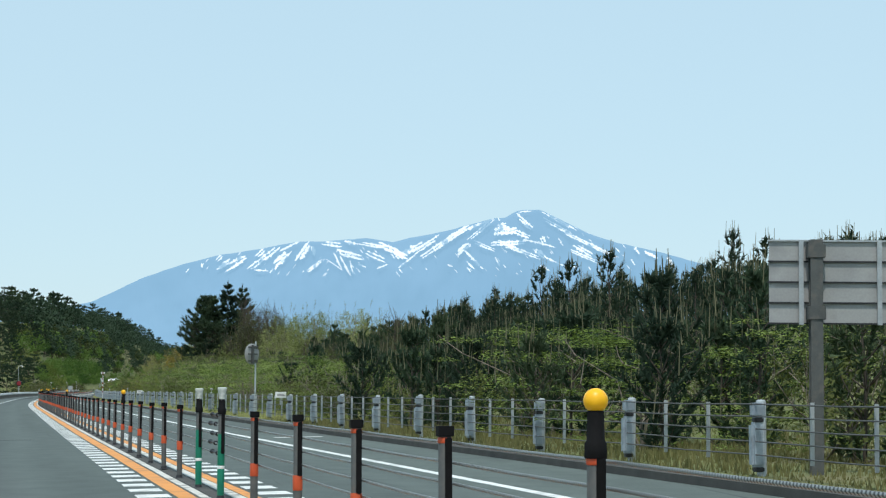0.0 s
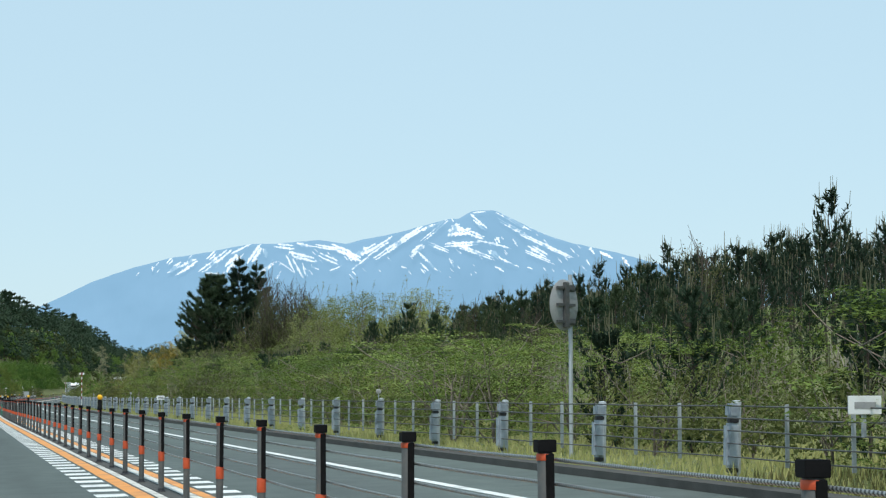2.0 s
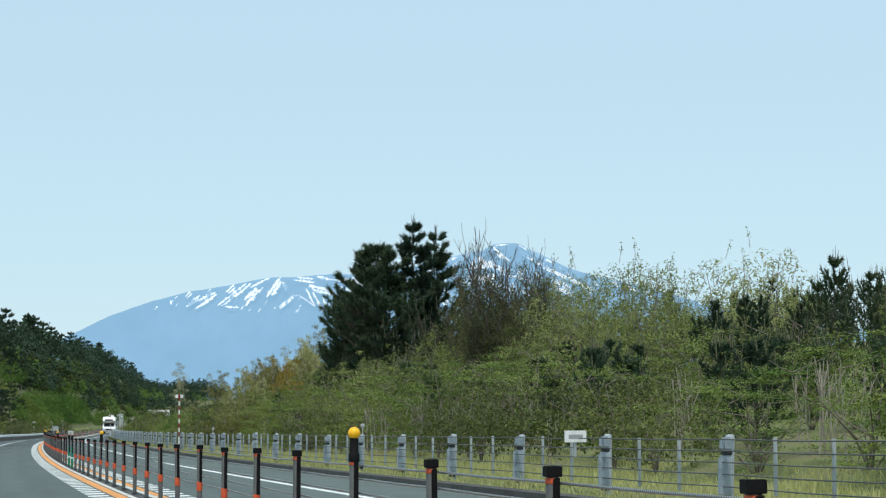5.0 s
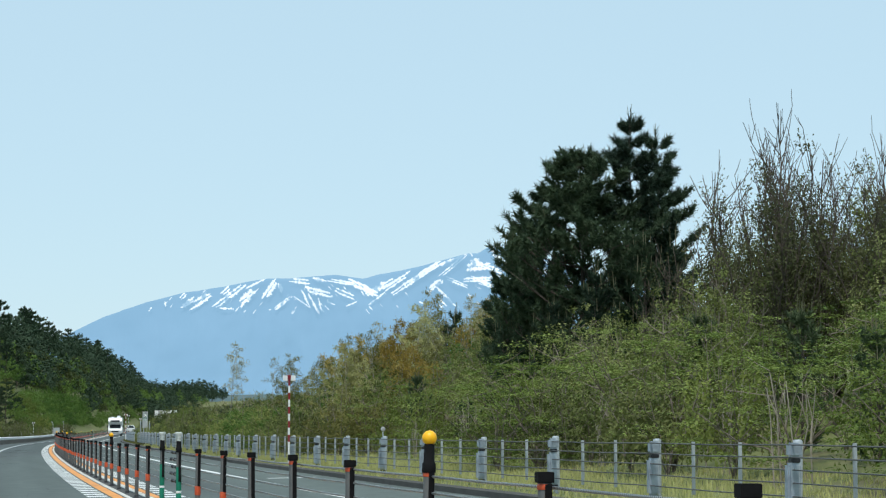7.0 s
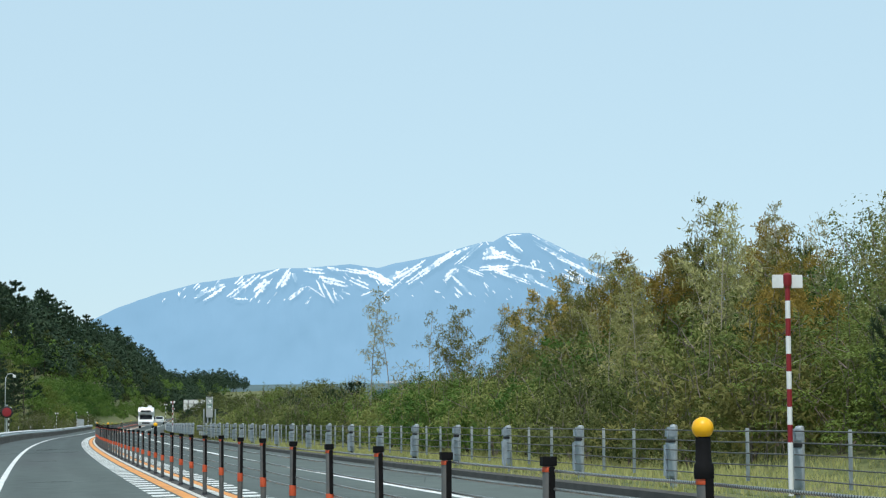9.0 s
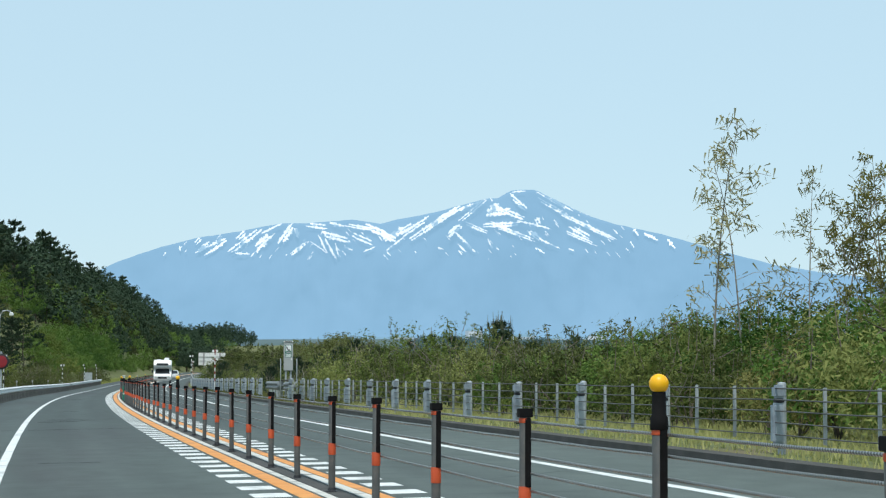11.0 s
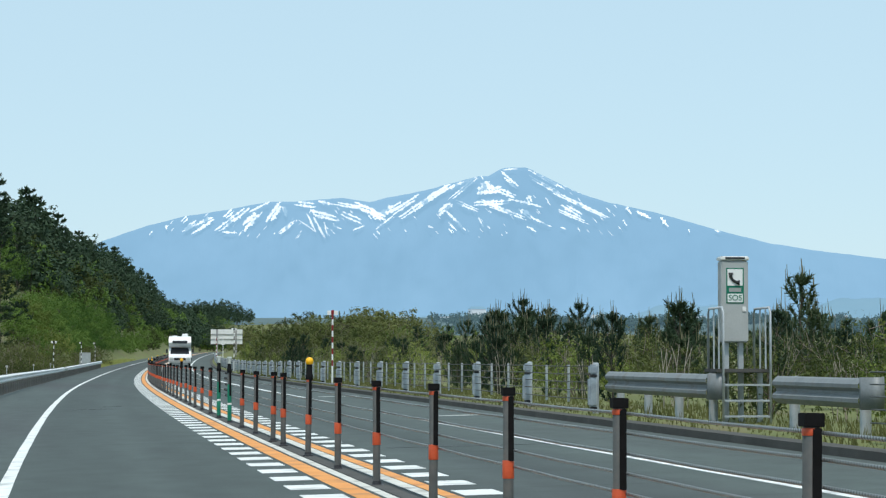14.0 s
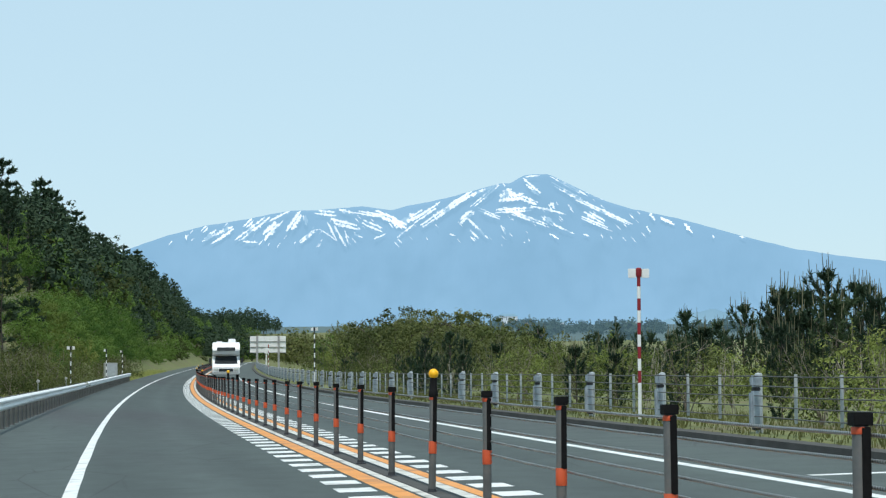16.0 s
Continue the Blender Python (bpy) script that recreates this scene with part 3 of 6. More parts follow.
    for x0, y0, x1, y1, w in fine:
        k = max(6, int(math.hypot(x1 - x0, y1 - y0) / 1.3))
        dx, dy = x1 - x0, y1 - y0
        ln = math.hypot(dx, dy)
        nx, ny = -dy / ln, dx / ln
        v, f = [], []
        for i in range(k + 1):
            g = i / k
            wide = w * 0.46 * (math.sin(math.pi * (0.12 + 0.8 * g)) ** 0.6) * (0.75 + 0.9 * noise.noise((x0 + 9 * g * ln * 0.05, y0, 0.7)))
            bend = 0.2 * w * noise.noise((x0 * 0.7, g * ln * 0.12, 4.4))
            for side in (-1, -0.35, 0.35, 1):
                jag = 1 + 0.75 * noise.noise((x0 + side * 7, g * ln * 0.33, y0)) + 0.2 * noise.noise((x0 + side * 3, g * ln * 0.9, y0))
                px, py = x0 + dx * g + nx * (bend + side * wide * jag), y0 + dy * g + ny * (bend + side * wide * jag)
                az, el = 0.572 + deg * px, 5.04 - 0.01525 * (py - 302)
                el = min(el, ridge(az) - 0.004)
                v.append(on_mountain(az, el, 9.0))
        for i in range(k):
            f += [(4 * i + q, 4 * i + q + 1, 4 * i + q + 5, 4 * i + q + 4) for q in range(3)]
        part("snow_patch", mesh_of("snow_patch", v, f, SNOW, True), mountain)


build_mountain()


def build_foothills(d, a0, a1, base, lift, seed, name):
    v, f, n = [], [], 7
    azs = np.arange(a0, a1, 0.15)
    for az in azs:
        edge = min(1, (az - a0) / 3.0, (a1 - az) / 3.0)
        top = base + lift * edge * (0.55 + 0.6 * noise.fractal((az * 0.35, seed, 0), 1.0, 2.0, 4))
        for k in range(n):
            g = k / (n - 1)
            dd, el = d + 120 * g, radians(0.6 + (top - 0.6) * g ** 0.8)
            v.append(MID + Vector((math.sin(radians(az)) * dd, math.cos(radians(az)) * dd, math.tan(el) * dd)))
        v.append(v[-1] + Vector((0, 60, -40)))
    n += 1
    f = [(i * n + k, (i + 1) * n + k, (i + 1) * n + k + 1, i * n + k + 1) for i in range(len(azs) - 1) for k in range(n - 1)]
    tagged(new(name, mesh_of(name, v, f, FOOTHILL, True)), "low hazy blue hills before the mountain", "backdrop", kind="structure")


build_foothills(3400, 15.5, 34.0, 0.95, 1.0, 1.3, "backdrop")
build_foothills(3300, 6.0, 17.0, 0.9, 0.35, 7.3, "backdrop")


def build_town():
    rnd = random.Random(11)
    for k in range(26):
        az = rnd.uniform(11, 24)
        d = rnd.uniform(1800, 3000)
        w, h = rnd.uniform(6, 22), rnd.uniform(3, 6)
        if k == 0:
            az, d, w, h = 12.9, 1500, 10, 7
        x, y = MID.x + math.sin(radians(az)) * d, MID.y + math.cos(radians(az)) * d
        z = float(ground_height(x, y))
        home = thing("house", pose(x, y, z - 0.3, 0, 0, rnd.uniform(-40, 40)), "small pale building far off on the plain", "house", "far town")
        bm = bmesh.new()
        add_box(bm, -w / 2, -5, 0, w / 2, 5, h)
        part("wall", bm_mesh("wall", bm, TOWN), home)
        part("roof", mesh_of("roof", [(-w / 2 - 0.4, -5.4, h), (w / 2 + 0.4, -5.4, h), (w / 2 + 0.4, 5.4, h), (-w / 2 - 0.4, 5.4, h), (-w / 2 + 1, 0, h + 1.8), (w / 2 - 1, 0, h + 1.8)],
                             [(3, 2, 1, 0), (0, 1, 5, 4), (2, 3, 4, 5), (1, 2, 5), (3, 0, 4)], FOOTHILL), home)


build_town()

# ---- wire rope barrier on the median ----
BALLS = (1.73, 38.2, 80.11, 119, 155.08, 191.1, 232.82, 271.66, 311.37, 346.62, 390.9, 430.9, 470.4, 509.4, 548.4)
GREEN = ((17.07, 20.06), (172.91, 176.0), (325.03, 328.14), (471.9, 475))


def barrier_posts():
    """Places of the posts along the road, with their kind."""
    rows = [(BALLS[0] - 3 * k, "plain") for k in range(14, 0, -1)]
    counts = (12, 14, 13, 12, 12, 14, 13, 0, 0, 14, 13, 13, 13, 13)
    uneven = (274.7, 277.8, 280.8, 283.9, 287.2, 290.1, 293.4, 296.4, 299.3, 302.2, 305.4, 308.4, 314.5, 316, 319, 322, 331.2, 334.5, 337.5, 340.5, 343.6)
    for a, b, k in zip(BALLS, BALLS[1:], counts):
        rows.append((a, "ball"))
        rows += [(a + (b - a) * q / k, "plain") for q in range(1, k)]
        if not k:
            rows += [(q, "plain") for q in uneven if a < q < b]
    rows.append((BALLS[-1], "ball"))
    rows += [(BALLS[-1] + 3 * q, "plain") for q in range(1, 26)]
    out = []
    for s, kind in rows:
        if kind == "plain":
            for pair in GREEN:
                if min(abs(s - p) for p in pair) < 1.5:
                    kind = "skip"
        if kind != "skip":
            out.append((s, kind))
    out += [(s, "green") for pair in GREEN for s in pair]
    return sorted(out)


def build_barrier():
    barrier = thing("wire_rope_barrier", Matrix(), "median barrier of grey posts and five steel wire ropes", "barrier")
    post = lathe("post", ((0.036, -0.05), (0.036, 0.93), (0.031, 0.94)), POST_GREY, 12)
    foot = lathe("base_collar", ((0.068, 0.0), (0.068, 0.012), (0.046, 0.02), (0.04, 0.05)), DARK_PAINT, 12)
    cap = box("cap", -0.042, -0.042, 0.935, 0.042, 0.042, 0.99, BLACK, 0.003)
    bm = bmesh.new()
    add_box(bm, -0.007, -0.0415, 0.5, 0.031, 0.026, 0.93, 0.003)
    slot = bm_mesh("rope_slot_cover", bm, BLACK)
    band = lathe("reflector_band", ((0.0385, 0.385), (0.04, 0.39), (0.04, 0.5), (0.0385, 0.505)), RED_BAND, 12)
    collar = lathe("upper_reflector", ((0.038, 0.9), (0.0395, 0.905), (0.0395, 0.928), (0.038, 0.93)), RED_BAND, 12)
    tube = lathe("sleeve", ((0.044, 0.925), (0.046, 0.93), (0.045, 0.985), (0.037, 0.995), (0.034, 1.11), (0.02, 1.115)), BLACK, 12)
    ball = lathe("ball", [(max(0.002, 0.049 * math.sin(math.pi * k / 10)), 1.15 - 0.049 * math.cos(math.pi * k / 10)) for k in range(11)], YELLOW, 18)
    green = lathe("green_sleeve", ((0.0385, 0.0), (0.0395, 0.005), (0.0395, 0.33), (0.0385, 0.335)), GREEN_BAND, 12)
    green_top = lathe("green_band", ((0.0385, 0.37), (0.0395, 0.375), (0.0395, 0.7), (0.0385, 0.71)), GREEN_BAND, 12)
    white = lathe("white_ring", ((0.038, 0.335), (0.039, 0.337), (0.039, 0.368), (0.038, 0.37)), WHITE_PAINT, 12)
    lamp = lathe("reflector_head", ((0.034, 1.085), (0.036, 1.115), (0.041, 1.15), (0.049, 1.185), (0.052, 1.195), (0.052, 1.208), (0.045, 1.215), (0.01, 1.214)), CLEAR_CAP, 18)
    rnd = random.Random(2)
    spots = barrier_posts()
    for s, kind in spots:
        lean = Matrix.Rotation(radians(rnd.gauss(0, 0.5)), 4, "X") @ Matrix.Rotation(radians(rnd.gauss(0, 0.5)), 4, "Y")
        p = part("post", post, barrier, stand(s, rnd.gauss(0, 0.006), rnd.gauss(0, 0.006)) @ lean)
        part("base_collar", foot, p)
        part("rope_slot_cover", slot, p, label="black plastic slot cover")
        if kind == "green":
            part("green_sleeve", green, p, label="green painted sleeve")
            part("green_band", green_top, p)
            part("white_ring", white, p)
            part("sleeve", tube, p)
            part("reflector_head", lamp, p, label="clear white reflector head")
        else:
            part("reflector_band", band, p, label="orange-red reflector band")
            part("upper_reflector", collar, p)
            if kind == "ball":
                part("sleeve", tube, p)
                part("ball", ball, p, label="bright yellow marker ball")
            else:
                part("cap", cap, p, label="black flat cap")
    for k, z in enumerate((0.905, 0.8, 0.69, 0.585, 0.478)):
        side = 0.043 if k % 2 else 0.045
        pts = []
        for s, kind in spots:
            pts.append(at(s, side, z))
            pts.append(at(s + 1.5, side, z - 0.004))
        v, f = tube_along(pts, 0.0095, 6)
        part("wire_rope", mesh_of("wire_rope", v, f, ROPE, True), barrier, label="twisted steel wire rope")
    buckle = [(0.01, -0.36), (0.026, -0.35), (0.028, -0.31), (0.015, -0.29), (0.012, 0.29), (0.028, 0.31), (0.026, 0.35), (0.01, 0.36)]
    me = lathe("turnbuckle", buckle, DARK_PAINT, 10)
    for a, b in GREEN:
        for k, z in enumerate((0.905, 0.8, 0.69, 0.585, 0.478)):
            m = stand(a + 1.35 + 0.25 * (k % 2), 0.045, z) @ Matrix.Rotation(radians(-90), 4, "X")
            part("turnbuckle", me, barrier, m, "dark steel rope turnbuckle")


build_barrier()


# ---- guard cable fence beyond the oncoming lane ----
def build_guard_cable(sites):
    fence = thing("guard_cable_fence", Matrix(), "galvanised cable guard fence with bracketed posts on the grass verge", "fence", "guard cable fences")
    post = lathe("post", ((0.057, -0.3), (0.057, 0.95), (0.05, 0.972), (0.02, 0.98)), STEEL, 12)
    bm = bmesh.new()
    add_box(bm, -0.125, -0.085, 0.775, 0.03, 0.06, 0.945, 0.03)
    bracket = bm_mesh("upper_bracket", bm, BLUE_STEEL)
    bm = bmesh.new()
    add_box(bm, -0.14, -0.085, 0.21, 0.02, 0.062, 0.72, 0.03)
    lower = bm_mesh("lower_bracket", bm, BLUE_STEEL)
    bm = bmesh.new()
    add_box(bm, -0.1, -0.07, 0.72, 0.01, 0.05, 0.775, 0.01)
    clamps = bm_mesh("clamp", bm, DARK_PAINT)
    spacer = box("spacer", -0.022, -0.012, 0.27, 0.022, 0.012, 0.945, STEEL, 0.004)
    rnd = random.Random(7)
    for s, gap in zip(sites, [b - a for a, b in zip(sites, sites[1:])] + [0]):
        p = part("post", post, fence, stand(s, 6.18 + rnd.gauss(0, 0.015), rnd.gauss(0, 0.012)) @ Matrix.Rotation(radians(rnd.gauss(0, 0.8)), 4, "Y"))
        part("upper_bracket", bracket, p, label="blue-grey cable bracket")
        part("lower_bracket", lower, p, label="long blue-grey cable bracket")
        part("clamp", clamps, p, label="dark bolted clamp")
        part("clamp", clamps, p, Matrix.Translation((0.0, 0.0, -0.565)), "dark bolted clamp")
        for q in (1 / 3, 2 / 3) if gap else ():
            part("spacer", spacer, fence, stand(s + q * gap, 6.12, rnd.gauss(0, 0.008)), "thin steel spacer bar")
    for z in (0.925, 0.785, 0.645, 0.5, 0.35):
        pts = []
        for s, gap in zip(sites, [b - a for a, b in zip(sites, sites[1:])] + [3]):
            pts += [at(s, 6.08, z), at(s + gap / 2, 6.08, z - 0.012)]
        v, f = tube_along(pts, 0.009, 5)
        part("cable", mesh_of("cable", v, f, POST_GREY, True), fence, label="thin steel cable")


build_guard_cable([float(np.interp(k, (-23, 0, 11, 27, 36, 37, 38, 39, 40), (-19.6, 101.3, 159.1, 243.46, 289.2, 294.6, 298.9, 302.8, 307.0))) for k in range(-23, 41)])
build_guard_cable([316.3 + 5.72 * k for k in range(1, 57)])

# ---- plants ----
def unit(v):
    return v / (np.linalg.norm(v, axis=-1, keepdims=True) + 1e-9)


def needle_tris(rng, base, way, count, length, width, spread):
    """Thin triangles that stand out all round short twigs: one twig at each base, along each way."""
    k = len(base)
    o = np.repeat(base, count, 0)
    w = np.repeat(unit(way), count, 0)
    d = unit(w * rng.uniform(0.35, 1.3, (k * count, 1)) + spread * unit(rng.normal(size=(k * count, 3))))
    o = o + w * rng.uniform(-0.5, 0.6, (k * count, 1)) * length
    side = unit(np.cross(d, rng.normal(size=d.shape))) * width * 0.5
    ln = length * rng.uniform(0.7, 1.15, (k * count, 1))
    v = np.stack([o - side, o + side, o + d * ln], 1).reshape(-1, 3)
    return v, np.arange(len(v)).reshape(-1, 3)


def leaf_tris(rng, centre, out, length, width, droop=0.0, loose=0.75):
    """Small pointed leaves, a triangle each, that face outwards and up as leaves turn to the light."""
    k = len(centre)
    n = unit(unit(out) + np.array([0, 0, 0.45]) + loose * rng.normal(size=(k, 3)) * 0.36)
    d = np.cross(n, rng.normal(size=(k, 3)))
    d = unit(unit(d) - np.array([0, 0, droop]))
    side = unit(np.cross(n, d))
    ln = length * rng.uniform(0.6, 1.3, (k, 1))
    w = width * rng.uniform(0.7, 1.25, (k, 1))
    back = centre - d * ln * 0.5
    v = np.stack([back - side * w * 0.5, back + side * w * 0.5, centre + d * ln * 0.5], 1).reshape(-1, 3)
    return v, np.arange(len(v)).reshape(-1, 3)


def joined(*sets):
    vs, fs, off = [], [], 0
    for v, f in sets:
        vs.append(v)
        fs.append(f + off)
        off += len(v)
    return np.concatenate(vs), np.concatenate(fs)


def limb_tris(paths, n=4):
    """Tapered limbs: each path is a list of points and its two radii."""
    vs, fs, off = [], [], 0
    for pts, r0, r1 in paths:
        pts = np.asarray(pts, float)
        k = len(pts)
        d = unit(np.gradient(pts, axis=0))
        a = unit(np.cross(d, np.array([0.31, 0.87, 0.12])))
        b = np.cross(d, a)
        r = np.linspace(r0, r1, k)[:, None, None]
        ang = np.arange(n) * 2 * math.pi / n
        ring = pts[:, None] + r * (a[:, None] * np.cos(ang)[None, :, None] + b[:, None] * np.sin(ang)[None, :, None])
        vs.append(ring.reshape(-1, 3))
        for i in range(k - 1):
            for q in range(n):
                p0, p1, p2, p3 = off + i * n + q, off + i * n + (q + 1) % n, off + (i + 1) * n + (q + 1) % n, off + (i + 1) * n + q
                fs += [(p0, p1, p2), (p0, p2, p3)]
        off += k * n
    return np.concatenate(vs), np.array(fs)


def arc(start, way, length, rise, k, rng, jitter=0.04):
    """A limb's run: it sets off along way and bends up (or down) by rise."""
    way = unit(np.asarray(way, float))
    t = np.linspace(0, 1, k)[:, None]
    p = np.asarray(start, float) + way * length * t + np.array([0, 0, 1.0]) * rise * length * t ** 2
    p[1:] += rng.normal(size=(k - 1, 3)) * jitter * length * t[1:] * 0.5
    return p


def pine_parts(seed, h, r, whorls, per, tufts, needles, length, width, shoots, low=0.12, power=0.75, trunk_r=0.09, up=0.35, lean=0.0, twigs=0, candle=0.45, tip=0.7, spread=0.75):
    """Wood, needles and upright young shoots of a pine: every branch, and every side twig, ends in a brush of needles."""
    rng = np.random.default_rng(seed)
    limbs, tb, tw, sb = [], [], [], []

    def brush(path, start, k):
        u = start + (1 - start) * (np.arange(k) + rng.uniform(0, 0.6, k)) / k
        tb.append(np.stack([np.interp(u, np.linspace(0, 1, len(path)), path[:, q]) for q in range(3)], 1))
        d = unit(path[-1] - path[-2])
        tw.append(np.tile(d, (k, 1)) + np.array([0, 0, 0.25]) + rng.normal(size=(k, 3)) * 0.2)

    t = np.linspace(0, 1, 7)[:, None]
    trunk = np.array([lean * h, 0, 0]) * t ** 2 + np.array([0, 0, h]) * t
    trunk[1:-1, :2] += rng.normal(size=(5, 2)) * 0.008 * h
    limbs.append((trunk, trunk_r, 0.012))
    for w in range(whorls):
        g = low + (0.95 - low) * max(0.0, (w + rng.uniform(-0.3, 0.3)) / (whorls - 1)) ** 0.85
        g = min(max(g, low), 0.95)
        p0 = np.array([np.interp(g, t[:, 0], trunk[:, q]) for q in range(3)])
        reach = r * (1 - g) ** power * min(1, 0.55 + g * 1.2) + 0.14
        for q in range(per):
            a = 2 * math.pi * (q + rng.uniform(-0.35, 0.35)) / per + w * 1.1
            ln = reach * rng.uniform(0.45, 1.25)
            path = arc(p0, (math.cos(a), math.sin(a), rng.uniform(0.0, 0.35)), ln, up * rng.uniform(0.6, 1.3), 4, rng)
            limbs.append((path, trunk_r * 0.3 * (1 - g) + 0.01, 0.006))
            brush(path, 0.5 if not twigs else max(0.6, 1 - tip / ln), tufts)
            if rng.uniform() < shoots:
                sb.append(path[-1])
            for _ in range(twigs if ln > 0.7 else twigs // 3):
                u = rng.uniform(0.3, 0.95)
                b0 = np.array([np.interp(u, np.linspace(0, 1, 4), path[:, k]) for k in range(3)])
                side = a + rng.choice([-1, 1]) * rng.uniform(0.5, 1.1)
                tl = min(1.15, ln * 0.4) * rng.uniform(0.5, 1.1) * (1.2 - 0.6 * u)
                tp = arc(b0, (math.cos(side), math.sin(side), rng.uniform(0.05, 0.5)), tl + 0.15, up * 1.2, 3, rng)
                limbs.append((tp, 0.016, 0.006))
                brush(tp, max(0.25, 1 - 0.8 * tip / (tl + 0.15)), tufts)
    for _ in range(3 if shoots else 0):
        sb.append(trunk[-1] + rng.normal(size=3) * np.array([0.06, 0.06, 0.02]))
    top = 9
    drop = np.linspace(0, 0.16 * h, top)[:, None]
    tb.append(np.repeat(trunk[-1:], top, 0) - np.array([0, 0, 1.0]) * drop)
    tw.append(np.tile([0, 0, 2.2], (top, 1)) + rng.normal(size=(top, 3)) * 0.25)
    wood = limb_tris([(q[0][[0, -1]] if n > whorls and q[1] < 0.03 else q[0], q[1], q[2]) for n, q in enumerate(limbs)], 3)
    green = needle_tris(rng, np.concatenate(tb), np.concatenate(tw), needles, length, width, spread)
    if sb:
        sb = np.array(sb)
        k = len(sb)
        tall = candle * rng.uniform(0.5, 1.5, k)
        tip = sb + np.stack([rng.normal(size=k) * 0.03, rng.normal(size=k) * 0.03, tall], 1)
        young = limb_tris([(np.stack([a, b]), 0.017, 0.008) for a, b in zip(sb, tip)], 3)
    else:
        young = None
    return wood, green, young


def bush_parts(seed, r, h, stems, clumps, per, length, width, droop=0.0, low=0.1, layered=False, stem_r=0.03, stalks=0, stalk=0.6, inner=0.3):
    """Stems from one root, small leaves in many outer clumps, larger ones inside, and leafy stalks that stand out."""
    rng = np.random.default_rng(seed)
    limbs, out = [], []
    for _ in range(stems):
        a, far = rng.uniform(0, 2 * math.pi), rng.uniform(0.15, 0.9) * r
        top = np.array([math.cos(a) * far, math.sin(a) * far, h * rng.uniform(0.55, 0.95) * (1 - 0.25 * far / r)])
        path = np.linspace(0, 1, 4)[:, None] * top
        path[:, :2] *= np.linspace(0.25, 1, 4)[:, None]
        path[1:-1] += rng.normal(size=(2, 3)) * 0.05 * r
        limbs.append((path, stem_r, 0.008))
        for _ in range(3):
            k = rng.integers(1, 4)
            limbs.append((arc(path[k], (rng.normal(), rng.normal(), 0.5), rng.uniform(0.18, 0.38) * r, 0.1, 3, rng), stem_r * 0.45, 0.005))

    def shell(n, depth):
        a, q = rng.uniform(0, 2 * math.pi, n), np.sqrt(rng.uniform(0, 1, n))
        lump = 1 + 0.22 * np.sin(a * 3 + seed) + 0.13 * np.sin(a * 5 + 2 * seed)
        if layered:
            z = h * rng.choice([0.16, 0.32, 0.5, 0.66, 0.8, 0.93], n) * (1 - 0.22 * q ** 2) + rng.normal(size=n) * 0.03 * h
        else:
            roof = np.clip(1 - (q * 0.98) ** 3, 0, 1) ** 0.5 * (0.78 + 0.14 * np.sin(a * 4 + q * 5 + seed) + 0.12 * np.sin(a * 9 + q * 11 + 2 * seed))
            z = h * (low + (1 - low) * roof * (1 - depth * rng.uniform(0, 1, n) ** 1.6))
        return np.stack([np.cos(a) * q * r * lump, np.sin(a) * q * r * lump, z], 1)

    heart = np.array([0, 0, h * 0.3])
    c = shell(clumps, 0.7)
    # every clump is a small rounded tuft, or a flat pad, that shades itself
    spread = np.array([0.14, 0.14, 0.018] if layered else [0.095, 0.095, 0.075]) * max(r, 1.0)
    off = rng.normal(size=(clumps * per, 3))
    off /= np.maximum(np.linalg.norm(off, axis=1, keepdims=True) / 1.6, 1.0)
    off *= np.repeat(rng.uniform(0.55, 1.35, (clumps, 1)), per, 0) * spread
    if layered:
        off[:, 2] -= 0.12 * (off[:, :2] ** 2).sum(1)
    pts = np.repeat(c, per, 0) + off
    pts[:, 2] = np.clip(pts[:, 2], 0.03, None)
    away = unit(off) + 0.45 * unit(pts - heart)
    out.append(leaf_tris(rng, pts, away if not layered else off * 0.6 + np.array([0, 0, 1.0]), length, width, droop))
    if inner:
        c = shell(int(clumps * per * inner * 0.8), 0.9) * np.array([0.8, 0.8, 0.82])
        out.append(leaf_tris(rng, c, c - heart, length * 1.15, width * 1.35, droop))
    if stalks:
        c = shell(stalks, 0.1)
        for p in c:
            tall = stalk * rng.uniform(0.5, 1.3)
            path = arc(p - np.array([0, 0, 0.35]), (rng.normal() * 0.22, rng.normal() * 0.22, 1), tall + 0.35, 0.0, 4, rng)
            limbs.append((path, 0.012, 0.005))
            u = rng.uniform(0.35, 1.0, 14)
            q = np.stack([np.interp(u, np.linspace(0, 1, 4), path[:, k]) for k in range(3)], 1)
            away = rng.normal(size=q.shape) * np.array([1, 1, 0.3])
            out.append(leaf_tris(rng, q + unit(away) * 0.06, away, length * 0.85, width * 0.8, max(droop, 0.5)))
    return limb_tris(limbs, 3), joined(*out)


